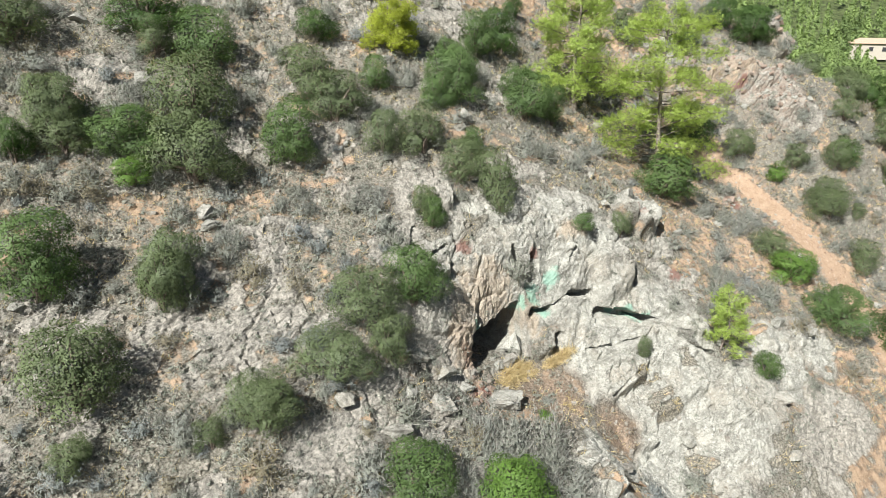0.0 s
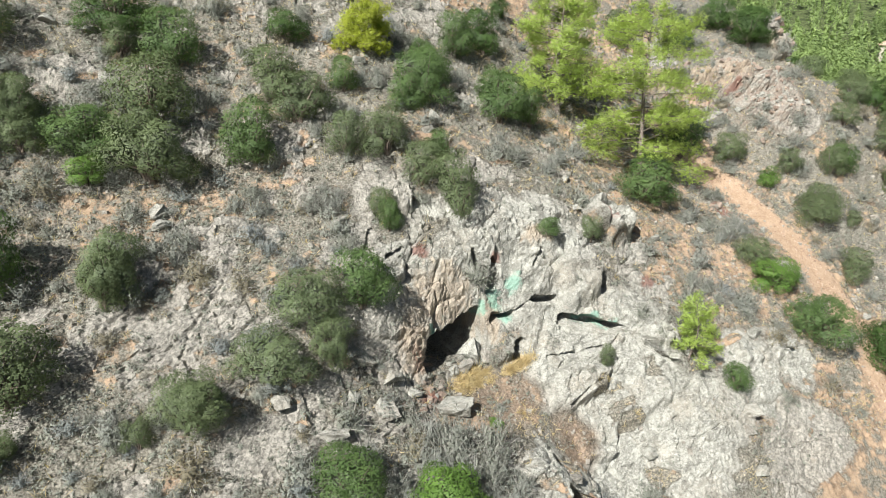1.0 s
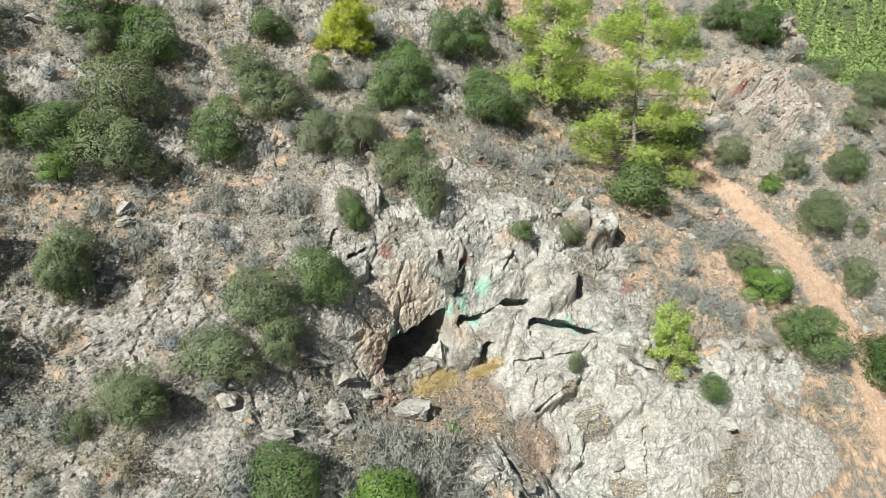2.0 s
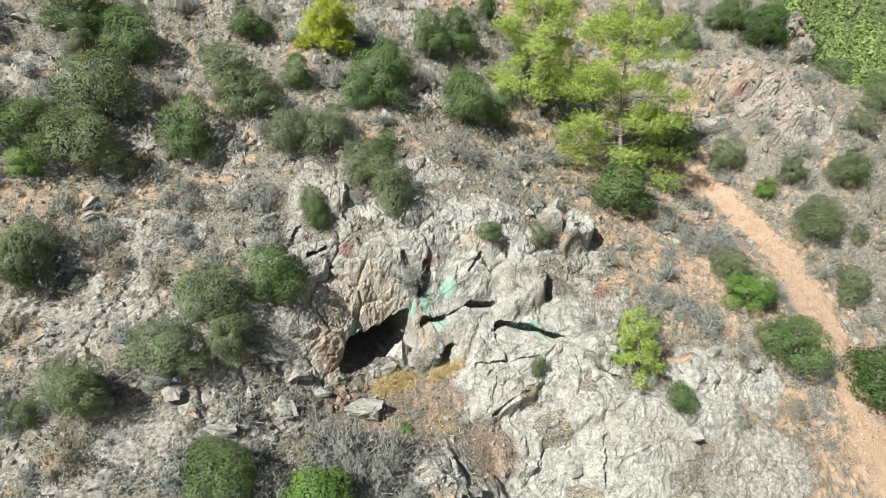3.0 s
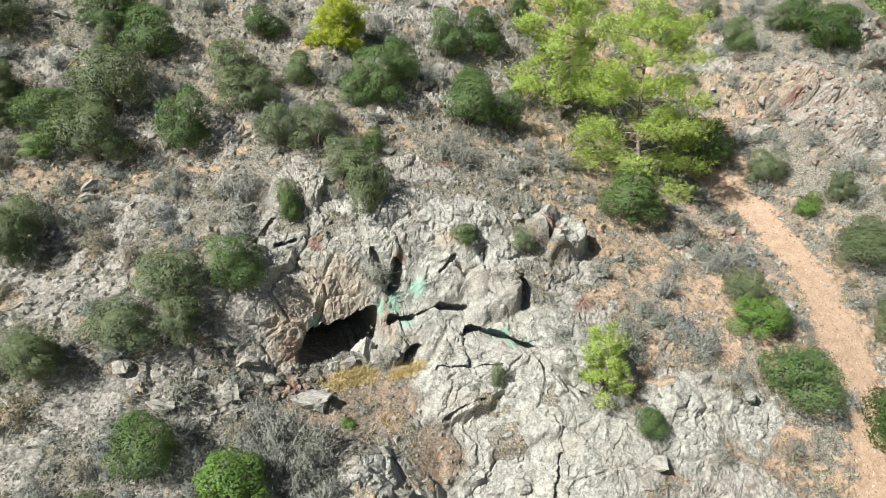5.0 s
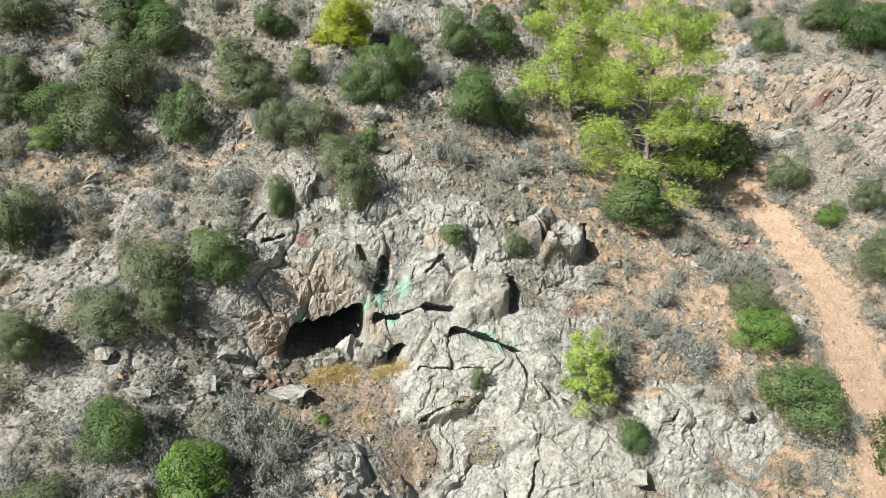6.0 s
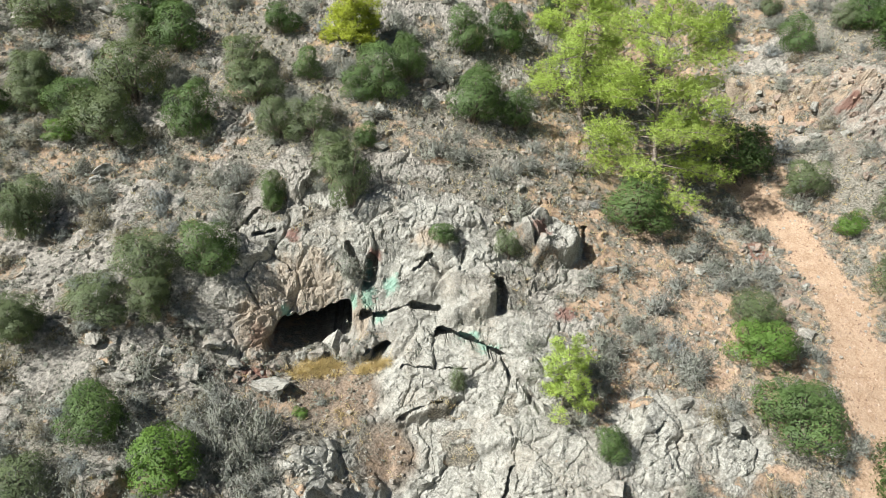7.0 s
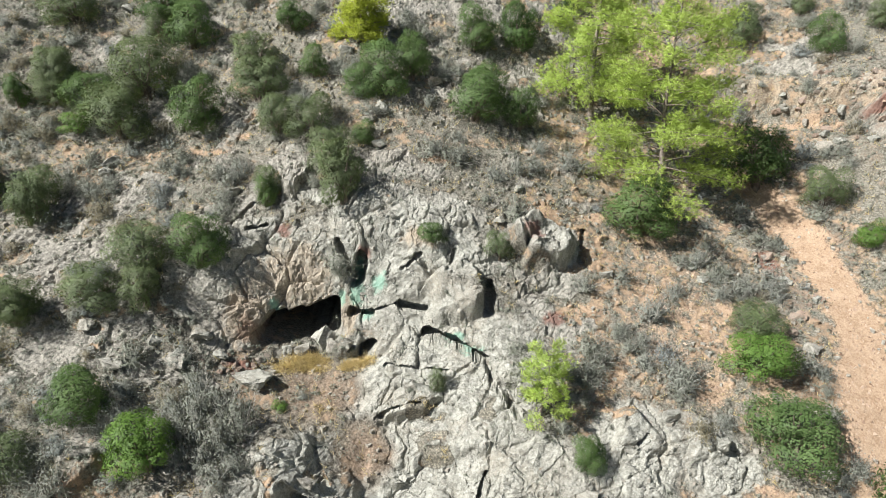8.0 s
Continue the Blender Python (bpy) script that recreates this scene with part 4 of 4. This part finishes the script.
def build_boulders():
    rng = random.Random(21)
    shapes = [boulder_mesh(s) for s in range(6)]
    rows = list(BOULDERS)
    for p, w, f in candidates(400, 91, -2, 64):
        if len(rows) >= 110:
            break
        s = rng.uniform(0.35, 1.1) ** 1.3
        if f["path"] > 0.55 or f["straw"] > 0.35:
            continue
        rows.append((p, w, s * 1.3, s, s * 0.8, rng.uniform(0, 180)))
    beds = spots(rows, 0.0)
    for i, (p, w, a, b, h, turn) in enumerate(rows):
        ob = new("boulder", shapes[i % 6])
        ob.matrix_basis = Matrix.Translation(beds[i] + Vector((0, 0, 0.18 * h))) @ pose(0, 0, 0, rng.uniform(-15, 15), rng.uniform(-15, 15), turn) @ Matrix.Diagonal((a / 2, b / 2, h / 2, 1))
        tagged(ob, "weathered angular grey boulder lying on the slope", "boulder", "boulders")
    # broken red-brown blocks: below the cave's left wall, beside the track and along the ridge
    red = [boulder_mesh(s + 40) for s in range(4)]
    for me in red:
        me.materials[0] = RED_ROCK
    for centre, spread, count, small, large in (((18.7, 27.2), (0.9, 0.5), 26, 0.2, 0.6), ((50.0, 32.6), (0.9, 1.9), 44, 0.25, 0.8), ((61.0, 42.6), (2.6, 2.6), 88, 0.22, 0.8), ((68.2, 48.0), (1.2, 1.8), 30, 0.3, 0.9), ((54.5, 46.2), (2.6, 0.8), 24, 0.3, 0.9), ((20.2, 28.3), (0.9, 0.3), 12, 0.15, 0.4)):
        heap = [(rng.gauss(centre[0], spread[0]), rng.gauss(centre[1], spread[1]), small + (large - small) * rng.random() ** 2) for i in range(count)]
        beds = spots(heap, 0.0)
        for i, (p, w, s) in enumerate(heap):
            ob = new("rock_block", red[i % 4])
            ob.matrix_basis = Matrix.Translation(beds[i] + Vector((0, 0, 0.12 * s))) @ pose(0, 0, 0, rng.uniform(-25, 25), rng.uniform(-25, 25), rng.uniform(0, 360)) @ Matrix.Diagonal((s * 0.65, s * 0.5, s * 0.5, 1))
            tagged(ob, "broken red-brown rock block lying in rubble", "rock", "rubble blocks")


build_boulders()


def on_slope(n, seed, test):
    """Random places on the hillside that pass a test of the ground's fields, with those fields."""
    rng = np.random.default_rng(seed)
    p, w = rng.uniform(-3, 82, n), rng.uniform(15, 58, n)
    places, f = hillside(p, w)
    ok = test(p, w, f, rng.uniform(0, 1, n))
    return places[ok], p[ok], w[ok], rng


def build_stones():
    c, p, w, rng = on_slope(10000, 5, lambda p, w, f, r: r < 0.25 + 0.5 * (f["rock"] < 0.5) - 0.45 * (f["path"] > 0.7))
    bm = bmesh.new()
    bmesh.ops.create_cube(bm, size=1.3)
    bmesh.ops.triangulate(bm, faces=bm.faces)
    base = np.array([v.co for v in bm.verts])
    tris = np.array([[v.index for v in f.verts] for f in bm.faces])
    bm.free()
    n = len(c)
    size = 0.05 + 0.16 * rng.uniform(0, 1, n) ** 3
    shape = base[None] * rng.uniform(0.55, 1.15, (n, len(base), 1)) * rng.uniform(0.6, 1.3, (n, 1, 3))
    v = c[:, None] + shape * size[:, None, None]
    f = tris[None] + (np.arange(n) * len(base))[:, None, None]
    ob = new("stones", from_arrays("stones", v.reshape(-1, 3), f.reshape(-1, 3), ROCK, False))
    tagged(ob, "loose grey stones strewn over the slope", "stones", kind="stuff")


build_stones()


def build_gravel():
    c, p, w, rng = on_slope(130000, 12, lambda p, w, f, r: r < 0.9 * (f["path"] > 0.45) * (p > 36) + 0.25 * (f["brown"] > 0.3))
    base = np.array([(1, 0, -0.6), (-0.5, 0.87, -0.6), (-0.5, -0.87, -0.6), (0, 0, 0.8)])
    tris = np.array([(0, 1, 3), (1, 2, 3), (2, 0, 3)])
    n = len(c)
    size = 0.025 + 0.11 * rng.uniform(0, 1, n) ** 4
    shape = base[None] * rng.uniform(0.6, 1.3, (n, 4, 1)) + rng.normal(0, 0.25, (n, 4, 3))
    v = c[:, None] + shape * size[:, None, None]
    f = tris[None] + (np.arange(n) * 4)[:, None, None]
    ob = new("gravel", from_arrays("gravel", v.reshape(-1, 3), f.reshape(-1, 3), GRAVEL, False))
    tagged(ob, "loose tan and red-brown gravel on the track", "gravel", kind="stuff")


build_gravel()


def build_grass():
    c, p, w, rng = on_slope(90000, 6, lambda p, w, f, r: r < 0.09 * (f["rock"] < 0.5) * (f["path"] < 0.6) + 0.9 * np.clip(f["straw"] - 0.25, 0, 1))
    p, w = rng.uniform(19.3, 26.5, 9000), rng.uniform(23.5, 28.8, 9000)
    places, f = hillside(p, w)
    c = np.concatenate([c, places[rng.uniform(0, 1, 9000) < 1.5 * np.clip(f["straw"] - 0.36, 0, 1)]])
    n = 8
    root = np.repeat(c, n, 0) + rng.normal(0, 0.06, (len(c) * n, 3)) * (1, 1, 0.3)
    way = rng.normal(0, 0.55, root.shape) + (0.15, -0.35, 0.55)
    side = np.cross(way, rng.normal(0, 1, root.shape))
    side /= np.linalg.norm(side, axis=1)[:, None]
    ln = rng.uniform(0.12, 0.42, len(root))[:, None]
    v = np.stack([root - side * 0.012, root + side * 0.012, root + way * ln], 1).reshape(-1, 3)
    ob = new("dry_grass", from_arrays("dry_grass", v, np.arange(len(v)).reshape(-1, 3), LEAVES["straw"], False))
    tagged(ob, "thin tufts of dry straw-coloured grass", "grass", kind="stuff")


build_grass()


def build_scrub():
    """Knee-high dusty herbs between the stones, too many to count."""
    c, p, w, rng = on_slope(30000, 8, lambda p, w, f, r: r < np.where(p < 16, 0.80, 0.36) * (f["path"] < 0.6) * (f["straw"] < 0.35) * np.where(f["rock"] > 0.6, 0.30, 1.0) * np.where(f["pale"] > 0.6, 0.3, 1.0) * (p < 66))
    n = 22
    size = np.repeat(0.12 + 0.50 * rng.uniform(0, 1, len(c)) ** 1.7, n)[:, None]
    way = rng.normal(0, 1, (len(c) * n, 3))
    way[:, 2] = np.abs(way[:, 2])
    way /= np.linalg.norm(way, axis=1)[:, None]
    v, f, shade = leaf_cards(rng, np.repeat(c, n, 0) + way * size * rng.uniform(0.4, 1, (len(way), 1)), way, 0.075, 0.34)
    ob = new("low_scrub", from_arrays("low_scrub", v, f, LEAVES["dry"], False, shade))
    tagged(ob, "low dusty grey-green herbs between the stones", "scrub", kind="stuff")


build_scrub()


# ---- the valley beyond the ridge ----
def build_woods():
    rng = np.random.default_rng(17)
    verts, faces, shades, count = [], [], [], 0
    dist = 84 + 440 * rng.uniform(0, 1, 2200) ** 1.6
    bearing = np.radians(rng.uniform(14, 40, 2200))
    x, y = dist * np.sin(bearing), dist * np.cos(bearing)
    grounds, f = hillside(x * ALONG[0] + y * ALONG[1], (x * UP_HILL[0] + y * UP_HILL[1]) / COS, False)
    placed = 0
    for (x, y, g), over in zip(grounds.tolist(), f["wood"]):
        dist, bearing = math.hypot(x, y), math.degrees(math.atan2(x, y))
        if placed >= 900 or over < 0.3 or (235 < dist < 300 and 31.6 < bearing < 34.0):
            continue
        placed += 1
        high, wide = rng.uniform(8, 15), rng.uniform(2.2, 3.8)
        if over < 0.9 or (31.0 < bearing < 34.6 and dist < 280):
            high, wide = high * 0.68, wide * 0.85
        n = 900 if dist < 140 else 500 if dist < 190 else 200
        k = rng.uniform(0, 1, n)
        a = rng.uniform(0, 2 * math.pi, n)
        r = wide * (1.02 - k) ** 0.75 * (0.78 + 0.3 * np.sin(k * 24 + placed)) * (0.55 + 0.45 * np.sqrt(rng.uniform(0, 1, n))) * (0.75 + 0.4 * np.sin(a * 3 + k * 9 + placed))
        c = np.stack([x + r * np.cos(a), y + r * np.sin(a), g + 2.0 + (high - 2.0) * k], 1)
        out = np.stack([np.cos(a), np.sin(a), 0.5 + k], 1)
        v, f, shade = leaf_cards(rng, c, out, 0.16 if dist < 140 else 0.23 if dist < 190 else 0.44, 0.6)
        verts.append(v)
        faces.append(f + count)
        shades.append(shade)
        count += len(v)
    ob = new("far_woods", from_arrays("far_woods", np.concatenate(verts), np.concatenate(faces), LEAVES["wood"], False, np.concatenate(shades)))
    tagged(ob, "green pine woods filling the valley beyond the ridge", "woods", kind="stuff")


build_woods()


def build_house():
    root = new("house")
    root.matrix_basis = pose(151, 240, 14.9, 0, 0, -25)
    bm = bmesh.new()
    bmesh.ops.create_cube(bm, size=1, matrix=Matrix.Translation((0, 0, 2.2)) @ Matrix.Diagonal((13, 8, 5.4, 1)))
    me = bpy.data.meshes.new("wall")
    bm.to_mesh(me)
    bm.free()
    me.materials.append(plain_material("cream_render", (0.36, 0.33, 0.275), (0.46, 0.425, 0.36)))
    part("wall", me, root)
    v = np.array([(-7, -4.6, 4.8), (7, -4.6, 4.8), (7, 4.6, 4.8), (-7, 4.6, 4.8), (-4, 0, 6.6), (4, 0, 6.6), (-7, -4.6, 4.95), (7, -4.6, 4.95), (7, 4.6, 4.95), (-7, 4.6, 4.95)])
    bm = bmesh.new()
    vs = [bm.verts.new(q) for q in v]
    for f in ((3, 2, 1, 0), (0, 1, 7, 6), (1, 2, 8, 7), (2, 3, 9, 8), (3, 0, 6, 9), (6, 7, 5, 4), (7, 8, 5), (8, 9, 4, 5), (9, 6, 4)):
        bm.faces.new([vs[i] for i in f])
    me = bpy.data.meshes.new("roof")
    bm.to_mesh(me)
    bm.free()
    me.materials.append(plain_material("terracotta_tiles", (0.38, 0.26, 0.19), (0.52, 0.38, 0.29)))
    part("roof", me, root)
    glass = plain_material("dark_window_glass", (0.03, 0.03, 0.035), (0.06, 0.06, 0.065), rough=0.2)
    for x in (-4.2, -0.4, 3.6):
        bm = bmesh.new()
        bmesh.ops.create_cube(bm, size=1, matrix=Matrix.Translation((x, -4.0, 3.0)) @ Matrix.Diagonal((1.3, 0.16, 1.4, 1)))
        me = bpy.data.meshes.new("window")
        bm.to_mesh(me)
        bm.free()
        me.materials.append(glass)
        part("window", me, root)
    tagged(root, "cream house with a low terracotta roof among pines", "house")


build_house()


def build_cross():
    """A white cross leaning over the rocks at the edge of the valley."""
    root = new("white_cross")
    root.matrix_basis = Matrix.Translation(spot(75.4, 36.0, 0.35)) @ pose(0, 0, 0, 0, 32, -35)
    paint = plain_material("white_paint", (0.72, 0.72, 0.70), (0.84, 0.84, 0.82))
    for name, size, lift in (("post", (0.16, 0.12, 2.3), 1.15), ("crossbar", (1.15, 0.10, 0.15), 1.65)):
        bm = bmesh.new()
        bmesh.ops.create_cube(bm, size=1, matrix=Matrix.Translation((0, 0, lift)) @ Matrix.Diagonal((*size, 1)))
        bmesh.ops.bevel(bm, geom=bm.edges[:], offset=0.015, segments=1, affect="EDGES")
        me = bpy.data.meshes.new(name)
        bm.to_mesh(me)
        bm.free()
        me.materials.append(paint)
        part(name, me, root)
    tagged(root, "leaning white wooden cross on rocks above the valley", "cross")


build_cross()
